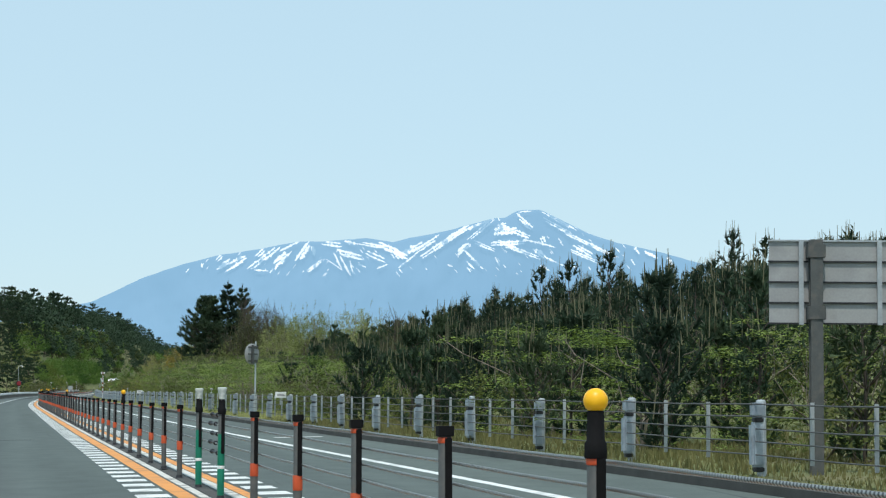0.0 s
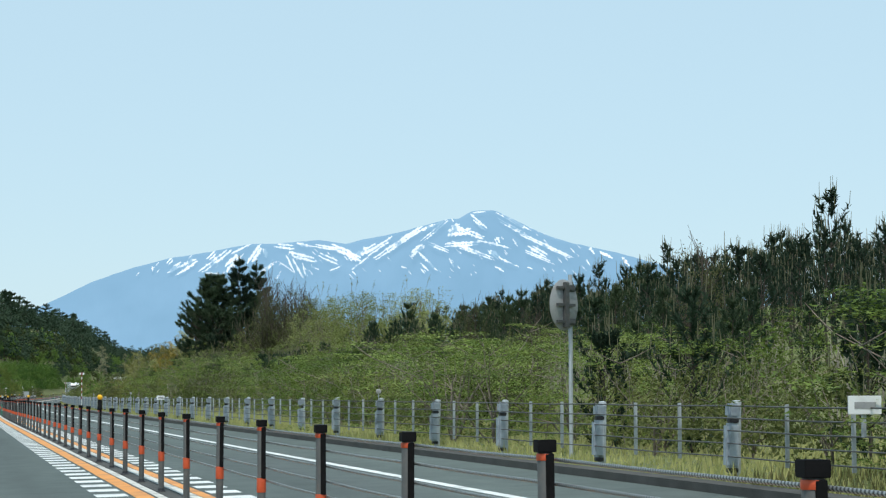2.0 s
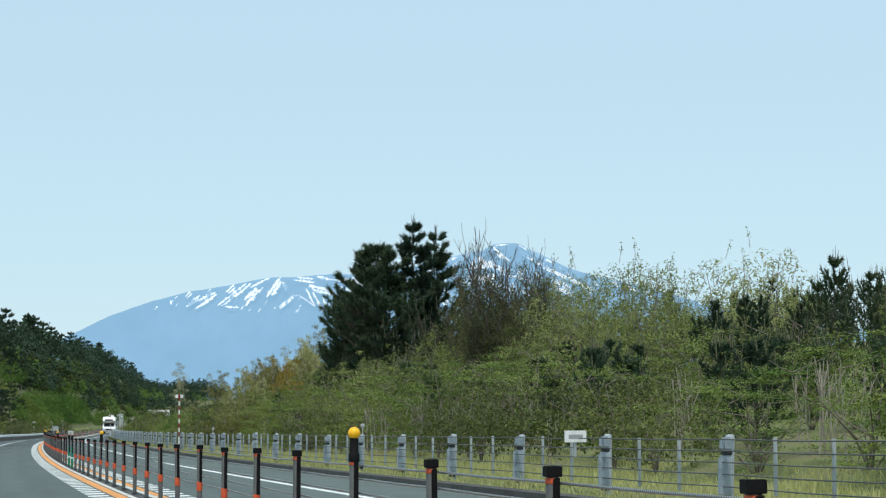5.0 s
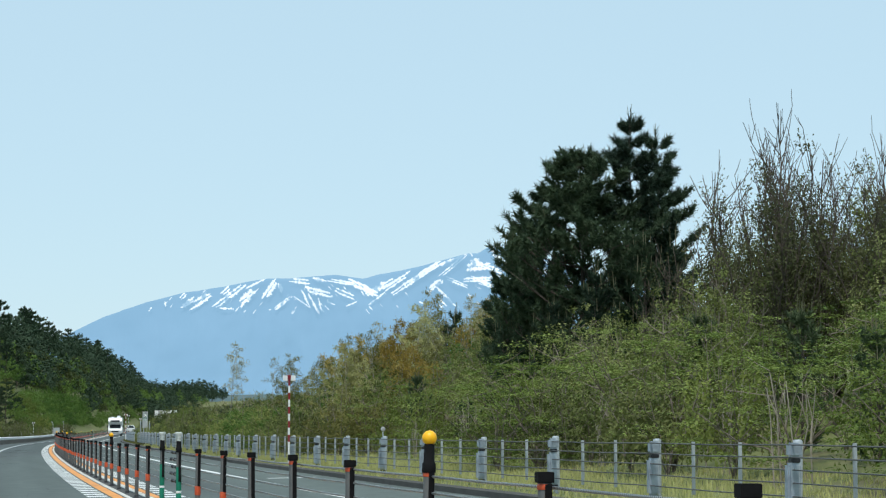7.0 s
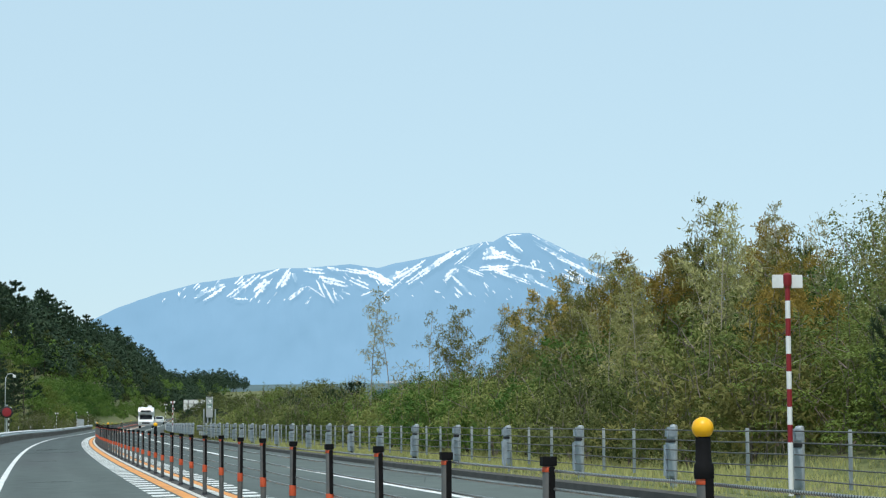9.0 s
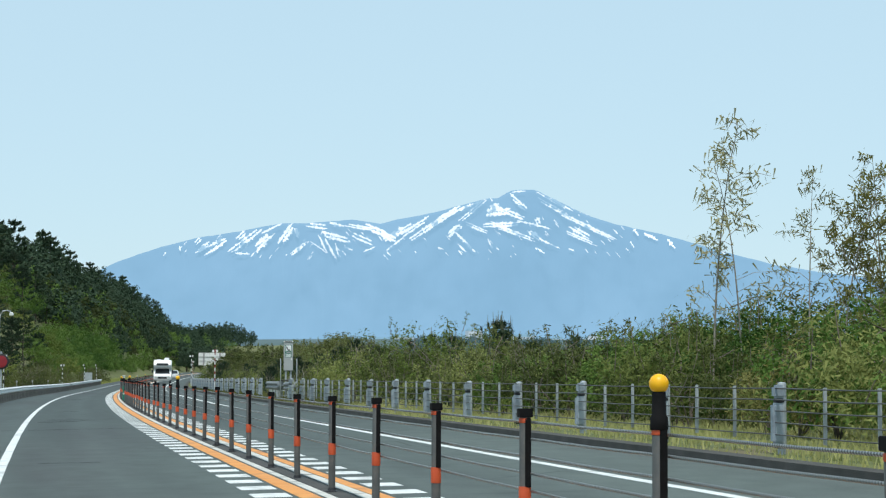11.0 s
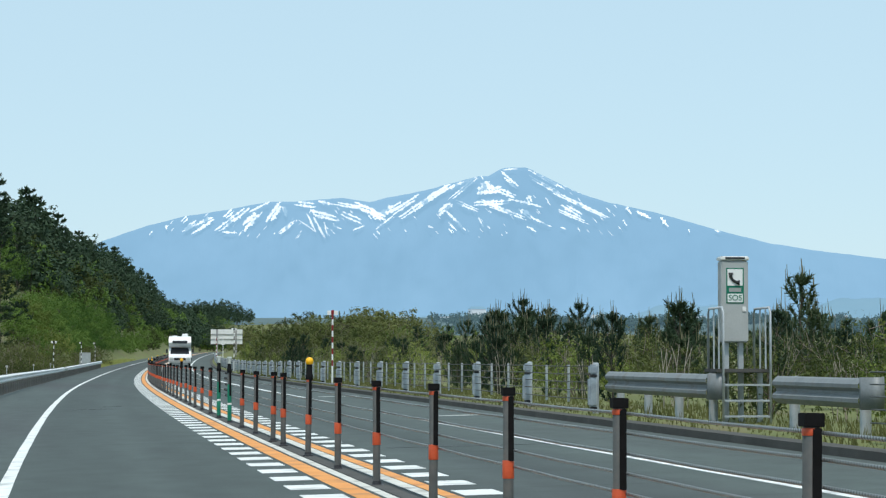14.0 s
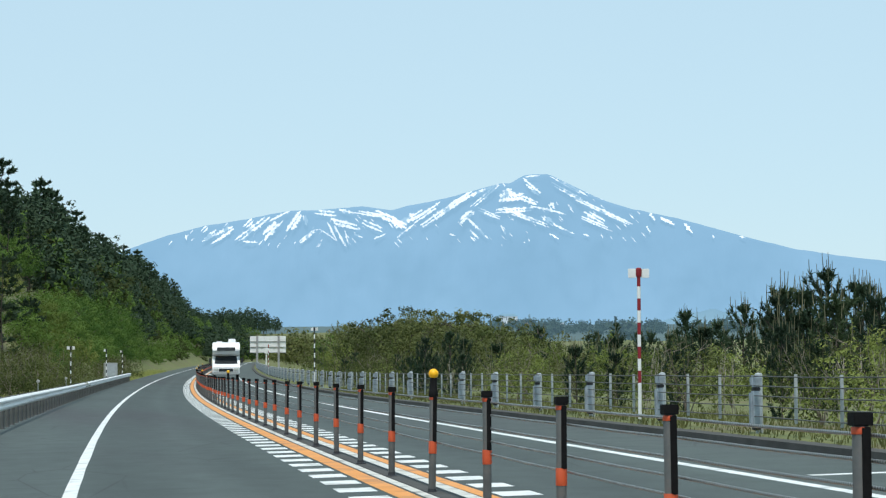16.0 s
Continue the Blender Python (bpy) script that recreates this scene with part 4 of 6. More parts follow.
def bare_parts(seed, h, r, stems, leaves, length=0.07):
    """A fan of upright stems with fine twigs and a few opening buds."""
    rng = np.random.default_rng(seed)
    limbs, ends = [], []
    for q in range(stems):
        a, out = rng.uniform(0, 2 * math.pi), r * rng.uniform(0.1, 1.0) ** 0.7 if q else 0.05
        hh = h * (1 - 0.3 * (out / r) ** 2) * rng.uniform(0.8, 1.0) if q else h
        t = np.linspace(0, 1, 9)[:, None]
        stem = np.array([0, 0, hh]) * t + np.array([math.cos(a) * out, math.sin(a) * out, 0]) * np.sqrt(t) * (0.35 + 0.65 * t)
        stem[1:-1, :2] += rng.normal(size=(7, 2)) * 0.012 * h
        limbs.append((stem, 0.05 if q else 0.08, 0.011))
        for g in rng.uniform(0.2, 0.98, 18):
            p = np.array([np.interp(g, t[:, 0], stem[:, k]) for k in range(3)])
            path = arc(p, (rng.normal() * 0.55, rng.normal() * 0.55, 0.8), rng.uniform(0.5, 1.3), 0.45, 4, rng)
            limbs.append((path, 0.016, 0.008))
            for _ in range(2):
                k = rng.integers(1, 4)
                tw = arc(path[k], (rng.normal() * 0.5, rng.normal() * 0.5, 1.0), rng.uniform(0.2, 0.5), 0.2, 3, rng)
                limbs.append((tw, 0.011, 0.006))
                if g < 0.82:
                    ends += [tw[-1], tw[1]]
    e = np.repeat(np.array(ends), leaves, 0)
    e = e + rng.normal(size=e.shape) * 0.13
    return limb_tris(limbs, 3), leaf_tris(rng, e, rng.normal(size=e.shape), length, length * 0.5)


def dead_stems(seed, count, r, h):
    """A handful of pale dead stalks standing close together, forked near the top."""
    rng = np.random.default_rng(seed)
    limbs = []
    for _ in range(count):
        a = rng.uniform(0, 6.28)
        p = np.array([math.cos(a), math.sin(a), 0]) * r * rng.uniform(0, 1) ** 0.5
        path = arc(p, (rng.normal() * 0.1, rng.normal() * 0.1, 1), h * rng.uniform(0.6, 1.0), 0.0, 4, rng)
        limbs.append((path, 0.014, 0.008))
        for _ in range(1):
            limbs.append((arc(path[2], (rng.normal() * 0.4, rng.normal() * 0.4, 1), h * 0.25, 0.1, 3, rng), 0.012, 0.007))
    return limb_tris(limbs, 3)


def bamboo_parts(seed, h, culms, spread, leaves=26):
    """Arching canes with drooping sprays of narrow leaves in the upper half."""
    rng = np.random.default_rng(seed)
    limbs, pts = [], []
    for _ in range(culms):
        a = rng.uniform(0, 2 * math.pi)
        b = np.array([rng.normal() * 0.25 * spread, rng.normal() * 0.25 * spread, 0])
        hh = h * rng.uniform(0.7, 1.05)
        t = np.linspace(0, 1, 10)[:, None]
        lean = np.array([math.cos(a), math.sin(a), 0]) * spread * rng.uniform(0.15, 0.5)
        path = b + np.array([0, 0, hh]) * (t - 0.12 * t ** 3) + lean * t ** 2.2
        limbs.append((path, 0.022, 0.005))
        for g in np.linspace(0.38, 1.0, 15):
            p = np.array([np.interp(g, t[:, 0], path[:, k]) for k in range(3)])
            aa = rng.uniform(0, 2 * math.pi)
            ln = 1.35 * (1.15 - g) ** 0.6 * rng.uniform(0.5, 1.1)
            tw = arc(p, (math.cos(aa), math.sin(aa), 0.7), ln, -0.5, 4, rng)
            limbs.append((tw, 0.006, 0.003))
            u = rng.uniform(0.25, 1.0, leaves)
            q = np.stack([np.interp(u, np.linspace(0, 1, 4), tw[:, k]) for k in range(3)], 1)
            pts.append(q + rng.normal(size=q.shape) * 0.07)
    return limb_tris(limbs, 3), leaf_tris(rng, np.concatenate(pts), rng.normal(size=(sum(map(len, pts)), 3)), 0.165, 0.03, 0.8, 1.6)


def kit(name, *layers):
    """Meshes of a plant: (part name, arrays, material) each."""
    return name, [(n, tri_mesh(n, *arr, mat), arr, mat) for n, arr, mat in layers if arr is not None]


def pine_kit(**k):
    wood, green, young = pine_parts(**k)
    return kit("pine_tree", ("trunk", wood, BARK), ("crown", green, NEEDLES), ("young_growth", young, SHOOTS))


SIZES = ((1, 4.6, 1.3), (2, 5.3, 1.4), (3, 4.2, 1.3), (4, 5.0, 1.15))
SMALL = ((11, 2.6, 0.9), (12, 3.2, 1.0), (13, 2.2, 1.0))
YOUNG_PINES = [pine_kit(seed=q, h=h, r=r * 0.95, whorls=9, per=5, tufts=7, needles=9, length=0.21, width=0.055, shoots=0.6, low=0.04, trunk_r=0.05, up=1.0, candle=0.42) for q, h, r in SIZES]
FAR_PINES = [pine_kit(seed=q + 100, h=h, r=r * 0.82, whorls=8, per=4, tufts=4, needles=5, length=0.25, width=0.085, shoots=0.8, trunk_r=0.07, up=1.1, candle=0.5) for q, h, r in SIZES]
FAR_LOW = [pine_kit(seed=q + 100, h=h, r=r, whorls=5, per=4, tufts=4, needles=5, length=0.3, width=0.1, shoots=0.5, trunk_r=0.06, up=0.95) for q, h, r in SMALL]
LOW_PINES = [pine_kit(seed=q, h=h, r=r, whorls=7, per=5, tufts=6, needles=9, length=0.19, width=0.05, shoots=0.6, low=0.03, trunk_r=0.045, up=0.9, candle=0.42) for q, h, r in SMALL]
HILL_PINES = [pine_kit(seed=q, h=h, r=r, whorls=8, per=5, tufts=3, needles=8, length=0.42, width=0.2, shoots=0.0, low=0.06, power=0.42, trunk_r=0.16, up=0.2, twigs=2) for q, h, r in ((21, 9.5, 3.2), (22, 8.0, 3.0), (23, 11.0, 3.4))]
FAR_HILL = [pine_kit(seed=24, h=9.5, r=3.2, whorls=7, per=5, tufts=6, needles=6, length=0.6, width=0.36, shoots=0.0, low=0.06, power=0.42, trunk_r=0.16, up=0.2)]
FAR_ROUND = [kit("pine_tree", ("trunk", a, BARK), ("crown", b, NEEDLES)) for a, b in (bush_parts(97, 3.0, 9.0, 2, 120, 5, 0.7, 0.42, low=0.2, stem_r=0.14), bush_parts(98, 3.4, 8.0, 2, 120, 5, 0.7, 0.42, low=0.2, stem_r=0.14))]
FRESH = [kit("shrub", ("trunk", a, TWIG), ("foliage", b, SHRUB_LEAF)) for a, b in (bush_parts(31, 2.0, 3.0, 5, 58, 27, 0.13, 0.064, stalks=9, stalk=0.4), bush_parts(32, 2.3, 2.7, 5, 62, 27, 0.13, 0.064, stalks=7, stalk=0.4), bush_parts(33, 1.8, 3.4, 5, 58, 27, 0.13, 0.064, stalks=10, stalk=0.4))]
OLIVE = [kit("shrub", ("trunk", a, TWIG), ("foliage", b, OLIVE_LEAF)) for a, b in (bush_parts(37, 1.9, 2.8, 6, 55, 26, 0.125, 0.06, stalks=12, stalk=0.45), bush_parts(38, 2.1, 3.1, 6, 58, 26, 0.125, 0.06, stalks=13, stalk=0.45))]
SPREADING = [kit("small_tree", ("trunk", a, TWIG), ("foliage", b, LAYER_LEAF)) for a, b in (bush_parts(41, 2.7, 2.9, 7, 64, 72, 0.095, 0.05, layered=True, stem_r=0.034, inner=0), bush_parts(42, 2.4, 3.3, 7, 60, 72, 0.095, 0.05, layered=True, stem_r=0.034, inner=0))]
PALE = [kit("leafy_tree", ("trunk", a, TWIG), ("foliage", b, PALE_LEAF)) for a, b in (bush_parts(51, 2.1, 5.6, 8, 120, 30, 0.1, 0.056, stem_r=0.045, stalks=20, stalk=0.5, inner=0.4), bush_parts(52, 1.8, 4.3, 7, 96, 30, 0.1, 0.056, stem_r=0.035, stalks=16, stalk=0.5, inner=0.4))]
BARE = [kit("bare_tree", ("trunk", a, BROWN_BARK), ("foliage", b, BROWN_LEAF)) for a, b in (bare_parts(61, 7.8, 2.1, 10, 15, 0.1), bare_parts(62, 6.7, 1.2, 5, 13, 0.1))]
DEAD = [kit("dead_stalks", ("stem", dead_stems(q, 6, 0.3, 1.7), DEAD_WOOD)) for q in (66, 67, 68)]
CANES = [kit("bamboo", ("cane", a, DEAD_WOOD), ("foliage", b, m)) for (a, b), m in ((bamboo_parts(71, 5.4, 1, 2.2, 26), CANE_LEAF), (bamboo_parts(72, 5.0, 6, 2.0, 32), BAMBOO_LEAF), (bamboo_parts(73, 4.2, 9, 2.2, 60), GOLD_LEAF))]
FAR_BUSH = [kit("shrub", ("trunk", a, TWIG), ("foliage", b, m)) for (a, b), m in ((bush_parts(34, 2.0, 3.3, 3, 85, 7, 0.21, 0.13, stalks=4), OLIVE_LEAF), (bush_parts(35, 1.8, 3.8, 3, 85, 7, 0.21, 0.13, stalks=4), OLIVE_LEAF), (bush_parts(36, 1.9, 3.0, 3, 85, 7, 0.21, 0.13, stalks=4), DARK_LEAF))]
SASA = [kit("bamboo_grass", ("trunk", a, TWIG), ("foliage", b, m)) for (a, b), m in ((bush_parts(81, 1.7, 2.3, 4, 76, 32, 0.125, 0.034, 0.5, stalks=12, stalk=0.3, inner=0.3), SASA_LEAF), (bush_parts(82, 1.6, 2.5, 4, 72, 28, 0.14, 0.04, 0.5, stalks=12, stalk=0.3, inner=0.3), OLIVE_LEAF), (bush_parts(83, 1.6, 2.2, 4, 72, 28, 0.14, 0.04, 0.5, stalks=18, stalk=0.4, inner=0.2), BAMBOO_LEAF))]
BROAD = [kit("broadleaf_tree", ("trunk", a, BARK), ("foliage", b, m)) for (a, b), m in ((bush_parts(91, 3.6, 6.5, 3, 90, 34, 0.24, 0.15, stem_r=0.1), DARK_LEAF), (bush_parts(92, 4.0, 5.6, 3, 90, 34, 0.24, 0.15, stem_r=0.1), DARK_LEAF), (bush_parts(93, 3.0, 5.0, 3, 80, 32, 0.22, 0.13, stem_r=0.1), SHRUB_LEAF), (bush_parts(94, 3.2, 5.6, 3, 80, 32, 0.22, 0.13, stem_r=0.1), OLIVE_LEAF))]
FAR_BROAD = [kit("broadleaf_tree", ("trunk", a, BARK), ("foliage", b, m)) for (a, b), m in ((bush_parts(95, 3.6, 6.5, 3, 110, 8, 0.5, 0.32, stem_r=0.1), DARK_LEAF), (bush_parts(96, 4.0, 5.6, 3, 110, 8, 0.5, 0.32, stem_r=0.1), OLIVE_LEAF))]
# far tree whose leaves carry painted blue haze as a faint glow
HAZY_TREE = kit("broadleaf_tree", ("foliage", bush_parts(99, 4.2, 6.0, 2, 70, 5, 0.9, 0.7)[1], HAZE_GLOW_LEAF))
BIG_PINE = pine_kit(seed=5, h=9.6, r=4.1, whorls=14, per=6, tufts=5, needles=17, length=0.27, width=0.043, shoots=0.1, low=0.06, power=0.68, trunk_r=0.17, up=0.4, twigs=9, candle=0.3, tip=0.42, spread=1.0)
SLIM_PINE = pine_kit(seed=8, h=10.7, r=2.1, whorls=14, per=5, tufts=5, needles=15, length=0.26, width=0.04, shoots=0.15, low=0.12, power=0.75, trunk_r=0.14, up=0.45, twigs=8, candle=0.3, tip=0.42, spread=1.0)


def plant(of, x, y, label, category, group, size=1.0, sink=0.08, rng=random):
    name, layers = of
    m = pose(x, y, float(ground_height(x, y)) - sink, 0, 0, rng.uniform(0, 360)) @ Matrix.Diagonal((size * rng.uniform(0.9, 1.1), size * rng.uniform(0.9, 1.1), size, 1))
    root = thing(name, m, label, category, group)
    for n, me, _, _ in layers:
        p = part(n, me, root)
        if n in ("foliage", "young_growth", "crown", "stem", "cane") or (n == "trunk" and name in ("shrub", "bamboo_grass", "leafy_tree")):
            tagged(p, kind="stuff")
    return root


def woods(name, sites, label, category):
    """Many far plants as one piece of stuff, a mesh for each of their materials."""
    root = thing(name, Matrix(), label, category, kind="stuff")
    piles = {}
    for (_, layers), x, y, size, turn in sites:
        c, s = math.cos(turn) * size, math.sin(turn) * size
        rot = np.array([[c, -s, 0], [s, c, 0], [0, 0, size]])
        off = np.array([x, y, float(ground_height(x, y)) - 0.08])
        for n, _, (v, f), mat in layers:
            pile = piles.setdefault((n, mat.name), [[], [], 0, mat])
            pile[0].append(v @ rot.T + off)
            pile[1].append(f + pile[2])
            pile[2] += len(v)
    for (n, _), (v, f, _, mat) in piles.items():
        part(n, tri_mesh(n, np.concatenate(v), np.concatenate(f), mat), root)


def by_road(s, lat):
    p = at(s, lat)
    return p.x, p.y


def hedge(s, lat):
    """A place beside the road, with the first rows of shrubs drawn in to the fence."""
    return by_road(s, lat - 1.2 * float(1 - smooth(12, 20, lat)))


def plant_dune():
    """The dune beyond the oncoming lane: shrubs in front, young pines behind."""
    rnd = random.Random(21)
    # the tall pair of pines, the bare trees and pale trees beside them
    plant(BIG_PINE, 17.0, 211.5, "tall dark black pine with dense layered branches", "pine tree", "tall pines", 0.98, rng=rnd)
    plant(SLIM_PINE, 18.9, 212.0, "tall slim dark pine beside a broader one", "pine tree", "tall pines", 1.0, rng=rnd)
    for x, y, size in ((15.9, 215.7, 0.72), (17.6, 219.0, 0.84), (20.6, 214.4, 0.94), (19.4, 223.6, 0.62), (18.8, 226.4, 0.72), (17.6, 226.0, 0.56)):
        plant(SLIM_PINE, x, y, "dark dense pine beside the tall pair", "pine tree", "tall pines", size, rng=rnd)
    for x, y, size in ((14.9, 213.6, 0.8), (15.4, 209.3, 0.8), (16.6, 208.4, 0.95), (18.4, 208.9, 1.1), (16.2, 212.4, 1.0), (17.4, 213.8, 1.25), (19.8, 211.2, 1.2)):
        plant(YOUNG_PINES[1], x, y, "young dark green pine with pale candle shoots", "pine tree", "young pines on the dune", size, rng=rnd)
    for x, y, k, size in ((19.3, 199.2, 0, 1.08), (20.6, 208.2, 1, 1.2), (21.6, 196.8, 0, 0.92), (22.8, 203.5, 0, 0.85), (18.2, 206.0, 1, 0.8), (20.2, 201.8, 0, 0.98), (20.9, 199.6, 1, 1.1), (22.6, 199.9, 1, 1.0), (21.9, 205.4, 0, 0.95), ):
        plant(BARE[k], x, y, "leafless grey-brown tree of fine upright twigs", "tree", "bare trees", size, rng=rnd)
    pale = ((22.6, 193.4, 0, 1.25), (24.5, 189, 0, 1.2), (21.0, 187.5, 1, 1.2), (25.8, 205, 0, 1.25), (19.4, 205.4, 1, 0.95), (27, 182, 0, 1.1), (14.9, 217.6, 1, 0.75), (15.8, 219.5, 0, 0.75))
    more = ((17.8, 222, 0, 0.95), (13.9, 219, 1, 0.8), (26, 197, 0, 1.25), (29, 187, 1, 1.2), (23.8, 200.5, 1, 1.35), (24.8, 210, 0, 1.15), (21.5, 215, 1, 1.3), (27.5, 201, 0, 1.25), (20, 191, 1, 1.05), (23.4, 200.2, 0, 1.25), (24.6, 203.4, 0, 1.3), (22.6, 196.4, 0, 1.1), (21.2, 193.6, 0, 1.05), (20.4, 204.5, 1, 1.3), (22.2, 206.5, 0, 1.1), (23.6, 213, 0, 1.15))
    last = ((15.3, 205.4, 1, 0.95), (16.2, 204.2, 0, 0.72), (17.4, 203.6, 1, 0.9), (25, 217, 0, 1.15), (19.2, 202.8, 1, 1.2), (30.5, 205, 0, 1.2), (31, 198, 0, 1.2), (22, 221, 0, 1.1), (26, 224, 0, 1.2), (19, 230, 0, 1.05), (21, 236, 0, 1.1), (18.6, 238, 1, 1.15), (23, 243, 0, 1.15), (20.4, 226, 0, 1.05), (24, 231, 0, 1.15))
    for x, y, k, size in pale + more + last:
        plant(PALE[k], x, y, "slender tree with pale fresh spring leaves", "tree", "pale leafy trees", size, rng=rnd)
    for s, lat, size in ((192.6, 14.6, 0.85), (195.6, 15.4, 0.95), (198.4, 14.4, 0.85), (201.2, 15.0, 0.92), (204.0, 14.2, 0.8), (190.0, 15.6, 0.9), (197.0, 16.6, 1.0)):
        x, y = hedge(s, lat)
        plant(PALE[1], x, y, "slender tree with pale fresh spring leaves", "tree", "pale leafy trees", size, rng=rnd)
    shrubs = []
    s = 12.0
    while s < 226:
        for lat in (10.9, 12.6, 14.8, 17.4, 20.4) if s < 120 else (12.4, 14.6, 17.2, 20.4):
            ss, ll = s + rnd.uniform(-1.2, 1.2), lat + rnd.uniform(-0.9, 0.9) - 1.6 * float(1 - smooth(80, 120, s))
            if 190 < ss and ll > 16:
                continue
            if 199 < ss < 216 and ll > 13.4:
                continue
            shrubs.append((ss, ll))
        s += 2.7
    for ss, ll in shrubs:
        x, y = hedge(ss, ll)
        pick = rnd.random()
        if 200 < ss < 219 and ll > 13 and rnd.random() < 0.6:
            plant(rnd.choice(LOW_PINES), x, y, "low young pine with pale upright shoots", "pine tree", "low pines", rnd.uniform(0.65, 0.9), rng=rnd)
            continue
        grow = (0.72 + 0.024 * (ll - 10)) * (1 - 0.25 * float(smooth(48, 58, ss) - smooth(96, 110, ss))) * (0.68 if 197 < ss < 218 else 0.76 if ss < 150 and ll > 14 else 1.0)
        early = float(1 - smooth(58, 92, ss))
        if 50 < ss < 100 and ll > 13.2 and rnd.random() < 0.55:
            plant(rnd.choice(YOUNG_PINES), x, y, "young dark green pine with pale candle shoots", "pine tree", "young pines on the dune", rnd.uniform(0.42, 0.58), rng=rnd)
        elif rnd.random() < 0.4 * early + 0.3 * float(1 - smooth(48, 78, ss)):
            if ll > 15.5:
                plant(rnd.choice(YOUNG_PINES), x, y, "young dark green pine with pale candle shoots", "pine tree", "young pines on the dune", rnd.uniform(0.42, 0.58), rng=rnd)
            else:
                plant(rnd.choice(LOW_PINES), x, y, "low young pine with pale upright shoots", "pine tree", "low pines", rnd.uniform(0.75, 1.0), rng=rnd)
        elif rnd.random() < 0.3 * early:
            plant(rnd.choice(OLIVE), x, y, "dull olive roadside shrub with upright stalks", "shrub", "roadside shrubs", rnd.uniform(0.85, 1.15) * grow, rng=rnd)
        elif pick < (0.3 if 138 < ss < 190 else 0.5):
            plant(rnd.choice(SPREADING), x, y, "low spreading tree with flat layers of green leaves", "tree", "spreading trees", rnd.uniform(0.75, 1.05) * (0.7 if ss < 150 and ll > 13 else 0.88 if ss < 150 else 1.0), rng=rnd)
        elif pick < (0.72 if 146 < ss < 200 else 0.6):
            if ll > 13.6:
                plant(rnd.choice(LOW_PINES), x, y, "low young pine with pale upright shoots", "pine tree", "low pines", rnd.uniform(0.7, 1.0), rng=rnd)
            else:
                plant(rnd.choice(OLIVE), x, y, "dull olive roadside shrub with upright stalks", "shrub", "roadside shrubs", rnd.uniform(0.85, 1.15) * grow, rng=rnd)
        elif pick < (0.73 if 146 < ss < 200 else 0.62):
            plant(BARE[1], x, y, "leafless grey-brown tree of fine upright twigs", "tree", "bare trees", rnd.uniform(0.4, 0.6), rng=rnd)
        elif pick < 0.8:
            plant(rnd.choice(FRESH), x, y, "dense green roadside shrub in spring leaf", "shrub", "roadside shrubs", rnd.uniform(0.68, 1.15) * grow, rng=rnd)
        else:
            plant(rnd.choice(OLIVE), x, y, "dull olive roadside shrub with upright stalks", "shrub", "roadside shrubs", rnd.uniform(0.85, 1.15) * grow, rng=rnd)
    for s, lat, size in ((194.5, 12.0, 1.0), (197.2, 13.4, 1.1), (199.0, 12.2, 0.9), (191.5, 13.6, 1.1), (193.0, 10.6, 0.8)):
        x, y = hedge(s, lat)
        plant(rnd.choice(SPREADING), x, y, "low spreading tree with flat layers of green leaves", "tree", "spreading trees", size, rng=rnd)
    for s, lat, size in ((211.5, 11.8, 0.6), (215.5, 12.6, 0.65), (219.4, 13.6, 0.8)):
        x, y = hedge(s, lat)
        plant(rnd.choice(FRESH), x, y, "dense green roadside shrub in spring leaf", "shrub", "roadside shrubs", size, rng=rnd)
    for _ in range(95):
        x, y = hedge(rnd.uniform(70, 226), rnd.uniform(11.5, 17.5))
        plant(rnd.choice(DEAD), x, y, "clump of pale dead upright stalks", "dead stalks", "dead stalks among the shrubs", rnd.uniform(0.8, 1.25), rng=rnd)
    near, far = [], []
    s = 46.0
    while s < 262:
        lat = 21.5 if s < 110 else 23.0
        while lat < (40 if s < 90 else 56):
            ss, ll = s + rnd.uniform(-1.8, 1.8), lat + rnd.uniform(-1.6, 1.6)
            if not (ss > 180 and ll < 31):
                (near if 120 < ss and ll < 30 else far).append((ss, ll))
            lat += 2.7 + 0.08 * (lat - 23)
        s += 3.2
    for ss, ll in near:
        x, y = hedge(ss, ll)
        plant(rnd.choice(YOUNG_PINES), x, y, "young dark green pine with pale candle shoots", "pine tree", "young pines on the dune", rnd.uniform(0.58, 0.82), rng=rnd)
    sites = []
    for ss, ll in far:
        x, y = hedge(ss, ll)
        tall = 1.25 if rnd.random() < 0.08 else 1.0
        sites.append((rnd.choice(FAR_PINES), x, y, rnd.uniform(0.62, 0.86) * tall, rnd.uniform(0, 6.28)))
    woods("pine_wood", sites, "dense wood of young dark pines on the dune", "pine wood")


